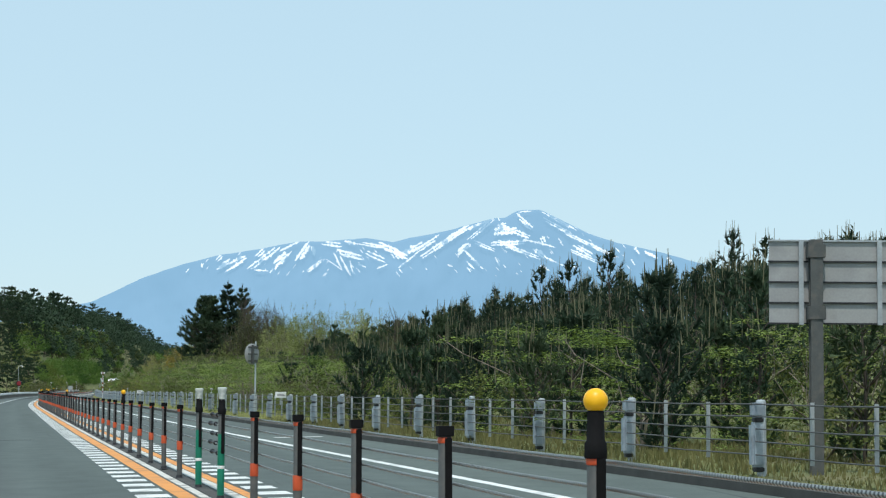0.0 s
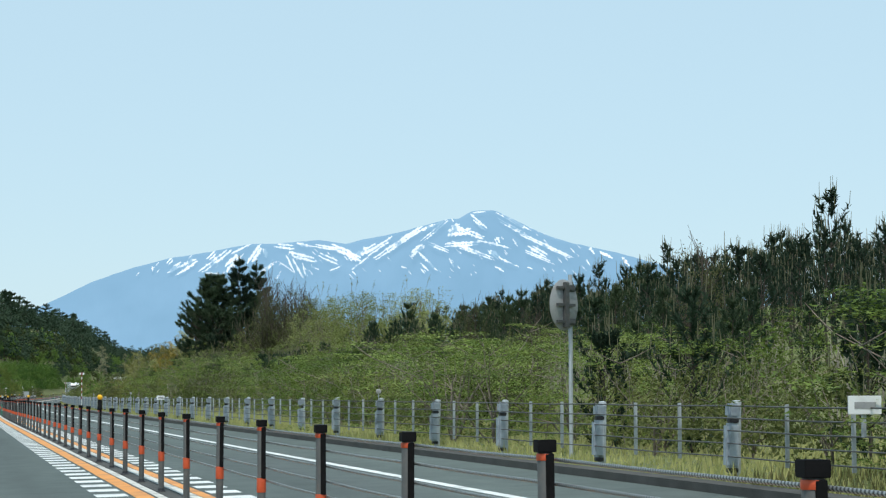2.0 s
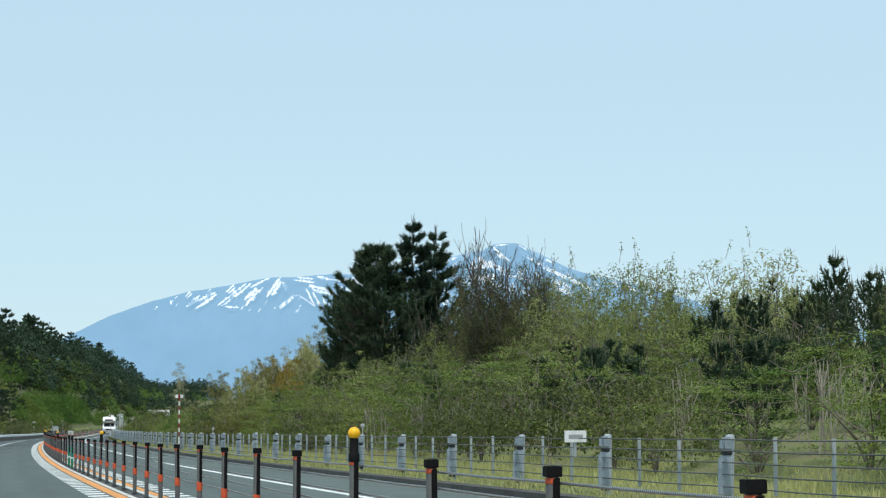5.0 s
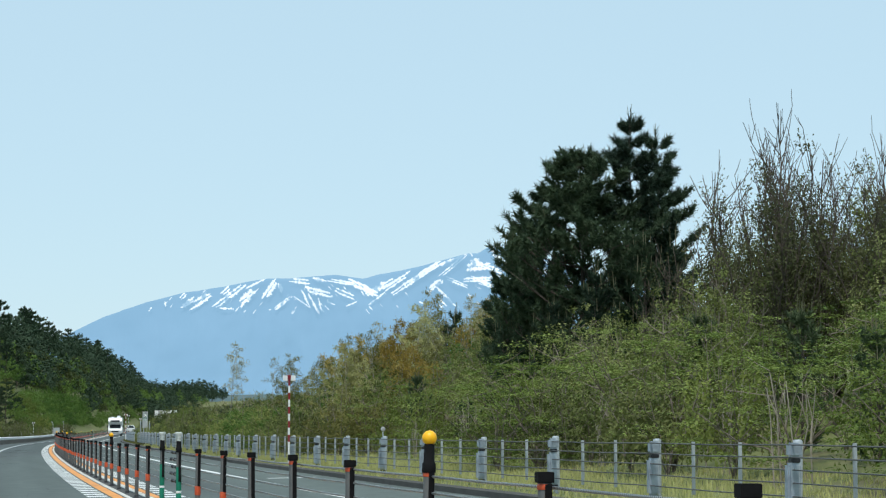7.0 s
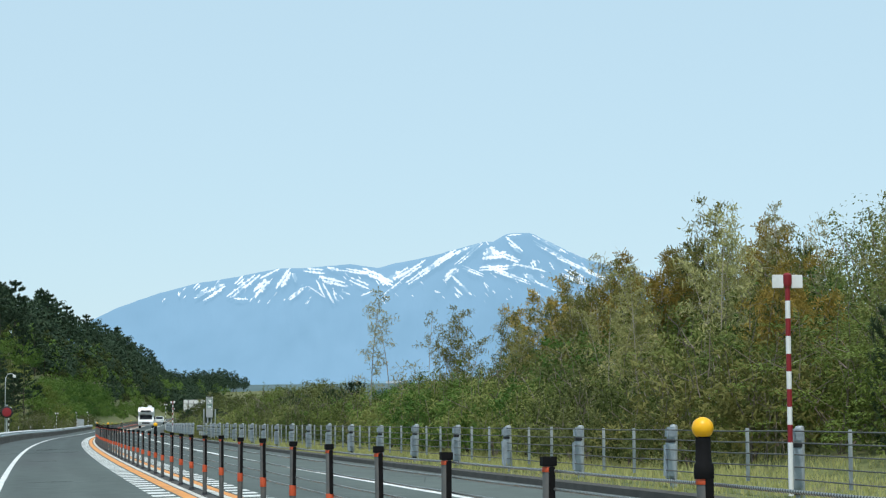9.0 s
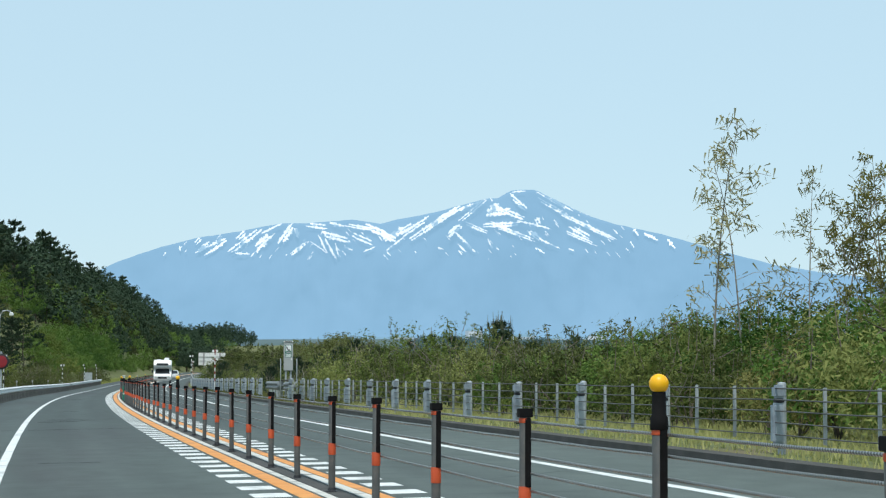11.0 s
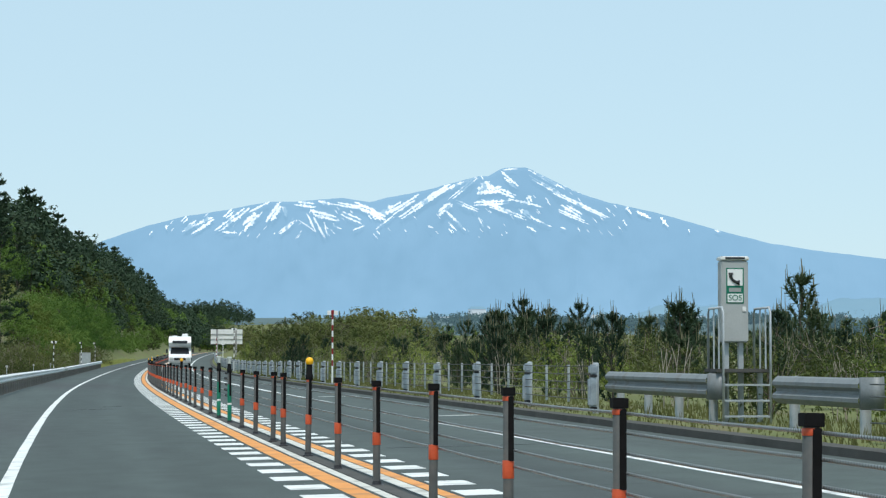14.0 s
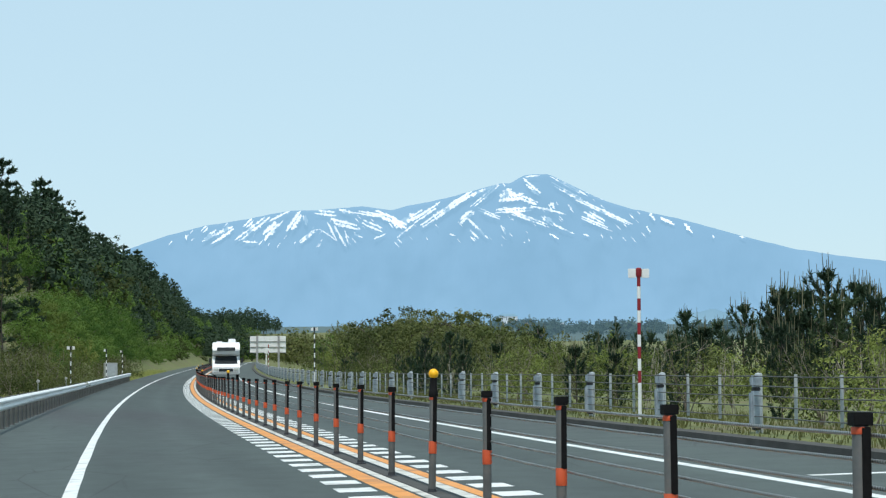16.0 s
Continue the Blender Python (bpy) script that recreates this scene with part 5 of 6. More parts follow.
def plant_bamboo():
    rnd = random.Random(33)
    spots = ((11.4, 261.3, 0, 1.3), (12.0, 262.0, 0, 1.15), (13.3, 262.9, 0, 1.1), (14.3, 262.0, 1, 1.1), (16.8, 263.5, 0, 1.0), (18.2, 259.5, 2, 1.35), (20.0, 258.0, 2, 1.5), (22.4, 262.0, 0, 1.35), (15.2, 256.2, 1, 0.95), (17.0, 253.5, 1, 1.0), (20.8, 253.0, 0, 1.2),
             (13.2, 247.5, 1, 0.8), (16.4, 246.5, 1, 1.15), (19.4, 247.5, 1, 1.5), (22.0, 247.0, 0, 1.3), (14.6, 240.2, 1, 0.85), (17.6, 239.4, 1, 1.35), (21.0, 240.5, 0, 1.15), (13.0, 233.8, 1, 1.0), (16.2, 232.2, 1, 1.0), (19.4, 233, 1, 1.2), (24, 255, 2, 1.6), (25, 245, 0, 1.3), (14.5, 228, 2, 1.0), (15.9, 249.6, 1, 1.15), (17.6, 251.0, 2, 1.2), (19.0, 250.4, 2, 1.35), (18.0, 256.5, 0, 1.3), (23.0, 250.6, 2, 1.45), (20.6, 245.2, 0, 1.4))
    for x, y, k, size in spots:
        plant(CANES[k], x, y, "arching yellowed bamboo canes with feathery leaves", "bamboo", "bamboo stand", size, rng=rnd)
    s = 222.0
    while s < 276:
        for lat in (10.0, 11.8, 14.0, 16.8, 20.0):
            ss, ll = s + rnd.uniform(-0.8, 0.8), lat + rnd.uniform(-0.6, 0.6)
            x, y = hedge(ss, ll)
            k = 1 if rnd.random() < 0.35 else (0 if rnd.random() < 0.78 else 2)
            grow = (0.9 + 0.06 * (ll - 10)) * (1 - 0.36 * float(smooth(262, 280, ss)))
            if 234 < ss and rnd.random() < 0.42:
                if rnd.random() < 0.5:
                    plant(BROAD[0], x, y, "dark green leafy bush among the bamboo grass", "bush", "leafy bushes among the bamboo", rnd.uniform(0.3, 0.42) * grow, rng=rnd)
                else:
                    plant(rnd.choice(FRESH + OLIVE), x, y, "dense green roadside shrub in spring leaf", "shrub", "roadside shrubs", rnd.uniform(0.55, 0.9) * grow, rng=rnd)
                continue
            plant(SASA[k], x, y, "mound of bamboo grass with long yellow-green leaves", "bamboo grass", "bamboo grass mounds", rnd.uniform(0.62, 1.25) * grow, rng=rnd)
        s += 2.1
    for x, y, size in ((20.8, 266, 1.0), (23.0, 260.4, 1.25), (23.9, 261.5, 1.2), (27, 258, 1.0), (29, 250, 1.0), (23.5, 268, 1.0)):
        plant(rnd.choice(YOUNG_PINES), x, y, "young dark green pine with pale candle shoots", "pine tree", "young pines on the dune", size, rng=rnd)
    for x, y, size in ((14.9, 246.2, 0.72), (16.0, 245.4, 0.66), (20.9, 247.0, 0.9)):
        plant(BROAD[0], x, y, "fresh green leafy tree among the bamboo", "tree", "leafy trees among the bamboo", size * 0.75, rng=rnd)
    for x, y, k, size in ((23.6, 259.0, 1, 1.3), (25.6, 251.5, 0, 1.05), (21.6, 265.5, 1, 1.15), (27, 240, 0, 1.1), (24, 234, 0, 1.0)):
        plant(PALE[k], x, y, "slender tree with pale fresh spring leaves", "tree", "pale leafy trees", size, rng=rnd)


def plant_flat():
    """Low scrub and young pines on the flat land past the dune."""
    rnd = random.Random(44)
    for x, y, size in ((18.6, 310.3, 1.0), (19.5, 313.0, 1.0), (20.9, 348.8, 1.0), (22.6, 343, 1.0), (26.2, 363.5, 1.1), (27.6, 367, 0.85), (24.8, 379, 1.0), (33, 402, 1.2), (34.5, 415, 1.2), (28.5, 356, 0.9), (31.5, 361.0, 0.9), (28, 341, 1.2), (23.0, 386.5, 0.85), (24.2, 387, 0.9), (24.6, 385.9, 1.05), (25.0, 388.4, 1.2), (25.5, 385.5, 1.2), (26.0, 387.5, 1.15), (26.6, 385.0, 1.1), (27.4, 388, 1.05), (22.2, 388, 0.8), (20.4, 391, 0.85), (28.3, 395, 1.3)):
        plant(rnd.choice(LOW_PINES), x, y, "low young pine with pale upright shoots", "pine tree", "low pines", size, rng=rnd)
    s = 270.0
    while s < 470:
        for lat in (9.7, 12.2, 15.4) if s > 340 else (9.7, 12.2, 15.2, 18.8):
            ss, ll = s + rnd.uniform(-1.1, 1.1), lat + rnd.uniform(-0.8, 0.8)
            x, y = hedge(ss, ll)
            grow = 0.7 + 0.22 * float(1 - smooth(290, 316, ss)) + 0.14 * float(smooth(290, 299, ss) - smooth(307, 313, ss)) + 0.25 * float(smooth(400, 470, ss))
            pick = rnd.random()
            if pick < (0.5 if ss < 316 else 0.08):
                plant(SASA[0 if rnd.random() < 0.6 else 1], x, y, "mound of bamboo grass with long yellow-green leaves", "bamboo grass", "bamboo grass mounds", rnd.uniform(0.9, 1.15) * grow, rng=rnd)
            elif pick < (0.6 if ss < 316 else 0.5):
                plant(rnd.choice(LOW_PINES), x, y, "low young pine with pale upright shoots", "pine tree", "low pines", rnd.uniform(0.6, 0.95) * max(grow, 0.75), rng=rnd)
            elif pick < (0.8 if ss < 316 else 0.64):
                plant(rnd.choice(FRESH), x, y, "dense green roadside shrub in spring leaf", "shrub", "roadside shrubs", rnd.uniform(0.7, 0.95) * grow, rng=rnd)
            else:
                plant(rnd.choice(OLIVE), x, y, "dull olive roadside shrub with upright stalks", "shrub", "roadside shrubs", rnd.uniform(0.7, 1.0) * grow, rng=rnd)
            if rnd.random() < 0.3:
                plant(rnd.choice(DEAD), x + rnd.uniform(-1, 1), y + rnd.uniform(-1.5, 1.5), "clump of pale dead upright stalks", "dead stalks", "dead stalks among the shrubs", rnd.uniform(0.55, 0.85), rng=rnd)
        s += 3.0 if s < 360 else 3.9
    # a clump of taller rounded bushes beside the fence
    for ss, ll, size in ((452, 11.4, 1.75), (447, 12.8, 1.6), (460, 10.6, 1.55), (441, 11.0, 1.3), (455, 14.2, 1.65), (438, 13.6, 1.45), (446, 15.6, 1.5), (432, 15.2, 1.35), (468, 12.4, 1.7), (430, 12.2, 1.2), (476, 10.4, 1.5), (484, 12.0, 1.6), (424, 14.0, 1.15), (464, 16.6, 1.7)):
        x, y = by_road(ss, ll)
        plant(BROAD[3], x, y, "tall rounded olive-green bush beside the cable fence", "bush", "tall bushes", size * 0.49, rng=rnd)
    sites = []
    for _ in range(210):
        ss, ll = rnd.uniform(280, 560), rnd.uniform(20, 62)
        x, y = hedge(ss, ll)
        sites.append((rnd.choice(LOW_PINES if ss < 370 and ll < 28 else FAR_LOW), x, y, rnd.uniform(0.7, 1.05), rnd.uniform(0, 6.28)))
    for _ in range(110):
        ss = rnd.uniform(455, 700)
        x, y = hedge(ss, rnd.uniform(15.5 if 500 < ss < 660 else 11, 28))
        sites.append((rnd.choice(FAR_BUSH), x, y, rnd.uniform(0.9, 1.3) * (0.75 + 0.5 * float(smooth(470, 560, ss))), rnd.uniform(0, 6.28)))
    for _ in range(80):
        ss = rnd.uniform(530, 820)
        x, y = hedge(ss, rnd.uniform(12, 40))
        sites.append((rnd.choice(FAR_BROAD[1:] + FAR_BUSH), x, y, rnd.uniform(0.75, 1.05), rnd.uniform(0, 6.28)))
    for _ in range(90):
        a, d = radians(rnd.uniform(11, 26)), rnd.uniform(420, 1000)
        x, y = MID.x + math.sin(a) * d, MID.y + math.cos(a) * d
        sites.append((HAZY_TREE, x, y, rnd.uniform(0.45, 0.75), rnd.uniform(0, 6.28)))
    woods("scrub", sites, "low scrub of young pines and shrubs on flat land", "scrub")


def plant_bank():
    """The wooded bank on the near side of the road, far ahead."""
    rnd = random.Random(55)
    sites, trees = [], []
    s = 418.0
    while s < 1300:
        step = 4.8 + 0.02 * (s - 418)
        close = s < 560
        for lat in (-8.6, -10.6, -13.2, -17.5, -22) if close else (-10.2, -13.5, -17.5, -22):
            lump = 0.8 + 0.28 * math.sin(s * 0.11 + lat) * math.sin(s * 0.043 + 1.3)
            of = rnd.choice(FAR_BROAD if not close else BROAD[2:] + OLIVE[:1] if s < 474 else BROAD)
            if of in OLIVE or lat > -9:
                of = rnd.choice(OLIVE) if close else of
            if lat < -12 and rnd.random() < (0.75 if s < 474 else 0.4 if lat > -20 else 0.6):
                of = rnd.choice(HILL_PINES if close else FAR_ROUND)
            if 500 < s < 650 and -15 < lat < -9.5:
                continue
            small = 0.8 if of[0] == "shrub" else 0.26 if lat > -9 else 0.45 if lat > -12 else 0.62 if lat > -15 else 0.68 if s < 490 else 0.85
            trees.append((of, s + rnd.uniform(-2, 2), lat + rnd.uniform(-1.3, 1.3), rnd.uniform(0.85, 1.15) * lump * small * (1.15 if close else 1.25)))
        for lat in (-26, -30.5, -36) if close else (-27, -34):
            trees.append((rnd.choice(HILL_PINES if close and lat > -28 else FAR_HILL[:1] + FAR_ROUND), s + rnd.uniform(-2.2, 2.2), lat + rnd.uniform(-1.6, 1.6), rnd.uniform(0.5, 0.8) if s < 490 else rnd.uniform(0.65, 1.0) if close else rnd.uniform(0.75, 1.15)))
        s += step
    # a group of fresh green broadleaf trees along the foot of the bank
    s = 500.0
    while s < 650:
        for lat in (-10.6, -13.2):
            x, y = by_road(s + rnd.uniform(-1.5, 1.5), lat + rnd.uniform(-0.6, 0.6))
            of = BROAD[2] if s < 516 else rnd.choice(BROAD[:2])
            plant(of, x, y, "pale fresh green leafy tree on the bank" if s < 516 else "bushy bright green leafy tree on the bank", "tree", "fresh green trees on the bank", rnd.uniform(0.6, 0.85) * (0.72 if lat > -11 else 1.05), 0.3, rng=rnd)
        s += 6.2
    for _ in range(46):
        ss, lat = rnd.uniform(880, 1060), rnd.uniform(-14, 9)
        x, y = by_road(ss, lat)
        sites.append((rnd.choice(FAR_BROAD + FAR_ROUND * 2), x, y, rnd.uniform(0.8, 1.2) * (1.0 if lat < 2 else 0.75), rnd.uniform(0, 6.28)))
    for x, y, size in ((118, 1292, 1.35), (112, 1285, 1.2), (106, 1280, 1.25), (124, 1300, 1.2), (100, 1270, 1.2), (130, 1306, 1.0), (94, 1262, 1.2), (88, 1250, 1.2), (110, 1310, 1.2), (120, 1325, 1.1), (82, 1240, 1.2), (76, 1228, 1.2)):
        sites.append((rnd.choice(FAR_ROUND), x, y, size, rnd.uniform(0, 6.28)))
        sites.append((rnd.choice(FAR_ROUND), x - 5, y - 8, size * 0.95, rnd.uniform(0, 6.28)))
        sites.append((rnd.choice(FAR_ROUND), x - 2, y - 16, size * 0.7, rnd.uniform(0, 6.28)))
    for of, ss, lat, size in trees:
        x, y = by_road(ss, lat)
        if ss < 560 and lat > -30:
            pine = of[0] == "pine_tree"
            if of[0] == "shrub":
                plant(of, x, y, "bushy green shrub at the foot of the bank", "shrub", "shrubs on the bank", size, 0.2, rng=rnd)
                continue
            plant(of, x, y, "dark old pine on the wooded bank" if pine else "green leafy tree on the roadside bank", "pine tree" if pine else "tree", "pines on the bank" if pine else "leafy trees on the bank", size, 0.3, rng=rnd)
        else:
            sites.append((of, x, y, size, rnd.uniform(0, 6.28)))
    woods("bank_wood", sites, "dark pine and broadleaf wood on a steep bank", "wood")


def grow_grass(name, s0, s1, l0, l1, count, tall, seed, label, mat=GRASS_BLADE):
    rng = np.random.default_rng(seed)
    s, lat = rng.uniform(s0, s1, count), l0 + (l1 - l0) * rng.uniform(0, 1, count) ** 1.2
    a = np.interp(s, RS, RT)
    x, y = np.interp(s, RS, RX) + lat * np.cos(a), np.interp(s, RS, RY) - lat * np.sin(a)
    z = ground_height(x, y)
    h = tall * rng.uniform(0.35, 1.0, count) * (0.65 + 0.5 * np.sin(s * 0.9) * np.sin(s * 0.31 + lat))
    h = np.clip(h, 0.05, None)
    turn = rng.uniform(0, 6.28, count)
    w = rng.uniform(0.008, 0.022, count)
    base = np.stack([x, y, z - 0.02], 1)
    side = np.stack([np.cos(turn), np.sin(turn), np.zeros(count)], 1) * w[:, None]
    tip = base + np.stack([rng.normal(size=count) * 0.25 * h, rng.normal(size=count) * 0.25 * h, h + 0.02], 1)
    v = np.stack([base - side, base + side, tip], 1).reshape(-1, 3)
    ob = new(name, tri_mesh(name, v, np.arange(len(v)).reshape(-1, 3), mat))
    tagged(ob, label, "grass", kind="stuff")


plant_dune()
plant_bamboo()
plant_flat()
plant_bank()
grow_grass("verge_grass", 2, 64, 5.85, 11.6, 27000, 0.24, 5, "dull olive and straw-brown verge grass under the fence", DRY_GRASS)
grow_grass("verge_grass", 60, 292, 5.85, 11.6, 73000, 0.25, 3, "green and straw-coloured verge grass under the fence")
grow_grass("verge_grass", 288, 430, 5.85, 9.0, 20000, 0.22, 6, "dull olive and straw-brown verge grass under the fence", DRY_GRASS)
grow_grass("bank_grass", 380, 620, -9.5, -5.95, 28000, 0.5, 4, "pale straw grass at the foot of the bank")

# ---- roadside signs, posts, rails ----
def w_beam(name, s0, s1, lat, z, mat, face=1, step=2.0, tall=1.0):
    """A corrugated guard rail beam along the road."""
    prof = ((0.0, 0.0), (0.03, 0.015), (0.08, 0.055), (0.08, 0.09), (0.025, 0.125), (0.025, 0.155), (0.08, 0.19), (0.08, 0.225), (0.03, 0.265), (0.0, 0.28))
    k = max(2, int(abs(s1 - s0) / step) + 1)
    n = len(prof)
    v, f = [], []
    for i in range(k):
        s = s0 + (s1 - s0) * i / (k - 1)
        v += [at(s, lat + face * a, z + b * tall) for a, b in prof] + [at(s, lat + face * (a - 0.006), z + b * tall) for a, b in reversed(prof)]
    m = 2 * n
    for i in range(k - 1):
        f += [(i * m + q, i * m + (q + 1) % m, (i + 1) * m + (q + 1) % m, (i + 1) * m + q) for q in range(m)]
    f += [tuple(range(m)), tuple((k - 1) * m + q for q in range(m - 1, -1, -1))]
    return mesh_of(name, v, f, mat)


def build_left_rail():
    rail = thing("guard_rail", Matrix(), "pale corrugated steel guard rail on short posts", "guard rail")
    part("beam", w_beam("beam", 250, 508, -5.62, 0.44, WHITE_PAINT), rail)
    post = lathe("post", ((0.06, -0.3), (0.06, 0.72), (0.03, 0.73)), POST_GREY, 10)
    for k in range(130):
        part("post", post, rail, stand(250.5 + 2 * k, -5.74))


build_left_rail()


def pole_mesh(name, z0, z1, r, mat):
    return lathe(name, ((r, z0), (r, z1)), mat, 10)


def build_snow_pole(s, lat, colour, label, high=3.0, double=True):
    pole = thing("snow_pole", stand(s, lat, float(ground_height(*by_road(s, lat))) - float(np.interp(s, RS, RZ))), label, "snow pole", "snow poles")
    bands = 12
    for k in range(bands):
        z0, z1 = -0.05 + (high - 0.05) * k / bands, -0.05 + (high - 0.05) * (k + 1) / bands
        part("band", pole_mesh("band", z0, z1, 0.032, WHITE_PAINT if k % 2 == 0 or k < 3 else colour), pole)
    part("hub", lathe("hub", ((0.045, high - 0.14), (0.055, high - 0.1), (0.055, high), (0.03, high + 0.02)), colour, 10), pole)
    for x0 in ((-0.19, 0.05) if double else (-0.19,)):
        part("plate", box("plate", x0, -0.012, high - 0.16, x0 + 0.14, 0.012, high, WHITE_PAINT, 0.006), pole, label="white reflector plate")


for s in (206.4, 363.0):
    build_snow_pole(s, 6.0, RED_PAINT, "red and white banded snow pole at the kerb", 2.58)
build_snow_pole(440, 6.0, DARK_PAINT, "black and white banded snow pole at the kerb")
build_snow_pole(519, 6.1, RED_PAINT, "red and white banded snow pole at the kerb", 2.6)
for s, lat in ((434.5, -6.4), (346.0, -6.5)):
    build_snow_pole(s, lat, DARK_PAINT, "black and white banded snow pole behind the guard rail", 2.65)
for s in (482, 511):
    build_snow_pole(s, -6.4, DARK_PAINT, "thin black and white banded pole behind the guard rail", 2.75, False)


def build_delineator(s, lat, high):
    d = thing("delineator", stand(s, lat, 0.0), "small round white reflector on a thin stick", "reflector", "delineators")
    part("stick", pole_mesh("stick", -0.1, high - 0.05, 0.012, STEEL), d)
    m = Matrix.Translation((0, 0, high)) @ Matrix.Rotation(radians(90), 4, "X")
    part("reflector", lathe("reflector", ((0.03, -0.025), (0.055, -0.015), (0.055, 0.015), (0.03, 0.025)), SIGN_BACK, 14), d, m)


for s, lat, high in ((154.1, 6.25, 1.17), (191.2, 6.25, 1.15), (86.2, 6.25, 1.12), (420.0, -5.95, 1.0), (398.0, -5.95, 1.0), (372.0, -5.95, 1.0), (350.0, -5.95, 1.0)):
    build_delineator(s, lat, high)


def build_distance_plate(s):
    p = thing("distance_plate", stand(s, 6.02, -0.16), "small white plate on the guard fence", "plate", "distance plates")
    part("board", box("board", -0.17, -0.012, 1.02, 0.17, 0.012, 1.2, WHITE_PAINT, 0.004), p)
    part("bracket", box("bracket", -0.02, 0.012, 0.8, 0.02, 0.04, 1.15, STEEL), p)
    part("mark", box("mark", -0.11, -0.015, 1.075, 0.11, -0.0125, 1.14, SIGN_BACK), p)


for s in (134.0, 60.5):
    build_distance_plate(s)


def build_big_sign():
    """The back of a direction sign on one heavy post, seen from behind."""
    sign = thing("direction_sign", Matrix.Translation(at(17.05, 6.8, 0.1)) @ pose(0, 0, 0, 0, 0, -10) @ Matrix.Scale(0.79, 4), "back of a grey aluminium direction sign on one post", "road sign")
    half = [(0.09, -0.012), (0.09, 0.012), (0.012, 0.012), (0.012, 0.14), (0.09, 0.14), (0.09, 0.16)]
    outline = half + [(-x, y) for x, y in reversed(half)]
    n = len(outline)
    v = [(x, y, z) for z in (-0.3, 3.42) for x, y in outline]
    f = [(k, (k + 1) % n, n + (k + 1) % n, n + k) for k in range(n)] + [tuple(range(n))[::-1], tuple(range(n, 2 * n))]
    part("post", mesh_of("post", v, f, POST_GREY), sign)
    for k in range(4):
        z0 = 2.2 + 0.302 * k
        part("panel", box("panel", -0.66, 0.2, z0, 1.35, 0.225, z0 + 0.296, SIGN_BACK, 0.004), sign)
        part("rib", box("rib", -0.68, 0.165, z0 - 0.012, 1.37, 0.199, z0 + 0.012, DARK_PAINT), sign)
    part("rib", box("rib", -0.68, 0.165, 3.4, 1.37, 0.21, 3.425, STEEL), sign)
    for x0 in (-0.2, 0.95):
        part("upright", box("upright", x0 - 0.035, 0.13, 2.18, x0 + 0.035, 0.163, 3.42, STEEL, 0.004), sign)
    for z in (2.35, 3.25):
        part("clamp", box("clamp", -0.13, -0.03, z - 0.1, 0.13, 0.18, z + 0.1, POST_GREY, 0.01), sign)


build_big_sign()


def build_round_sign():
    sign = thing("round_sign", Matrix.Translation(at(72.7, 6.6, 0.1)) @ pose(0, 0, 0, 0, 0, 41) @ Matrix.Scale(0.85, 4), "back of a round road sign on a steel pole", "road sign")
    part("pole", pole_mesh("pole", -0.2, 3.25, 0.038, STEEL), sign)
    m = Matrix.Translation((-0.28, -0.035, 2.7)) @ Matrix.Rotation(radians(90), 4, "X") @ Matrix.Scale(1.2, 4)
    part("disc", lathe("disc", ((0.002, 0.0), (0.37, 0.0), (0.38, 0.008), (0.37, 0.016), (0.002, 0.018)), SIGN_BACK, 32), sign, m)
    part("rib", box("rib", -0.33, -0.13, 2.3, -0.22, -0.06, 3.1, POST_GREY, 0.004), sign)
    for z in (2.4, 2.7, 3.0):
        part("rib", box("rib", -0.55, -0.1, z - 0.025, 0.02, -0.062, z + 0.025, POST_GREY, 0.004), sign)
    for z in (2.4, 3.0):
        part("clamp", box("clamp", -0.22, -0.075, z - 0.06, 0.06, 0.06, z + 0.06, POST_GREY, 0.008), sign)


build_round_sign()


def build_far_boards():
    x, y = by_road(630, 7.7)
    sign = thing("direction_sign", pose(x, y, float(ground_height(x, y)) - 0.2, 0, 0, -8), "back of a wide pale direction sign on two posts", "road sign")
    for k in range(3):
        part("panel", box("panel", -2.5, 0.2, 2.3 + 0.78 * k, 2.5, 0.24, 3.05 + 0.78 * k, WHITE_PAINT, 0.01), sign)
        part("rib", box("rib", -2.55, 0.1, 2.26 + 0.78 * k, 2.55, 0.199, 2.34 + 0.78 * k, SIGN_BACK), sign)
    for q in (-1.5, 1.5):
        part("post", box("post", q - 0.14, -0.1, -0.3, q + 0.14, 0.098, 4.6, SIGN_BACK), sign)
    for s, lat in ((596, 7.2), (604, 7.2)):
        r = thing("round_sign", stand(s, lat, 0.0), "small round white-backed sign on a banded pole", "road sign", "far round signs")
        part("pole", pole_mesh("pole", -0.2, 3.0, 0.05, WHITE_PAINT), r)
        part("disc", lathe("disc", ((0.34, -0.02), (0.36, 0.0), (0.34, 0.02)), WHITE_PAINT, 20), r, Matrix.Translation((0, -0.08, 2.4)) @ Matrix.Rotation(radians(90), 4, "X"))


build_far_boards()


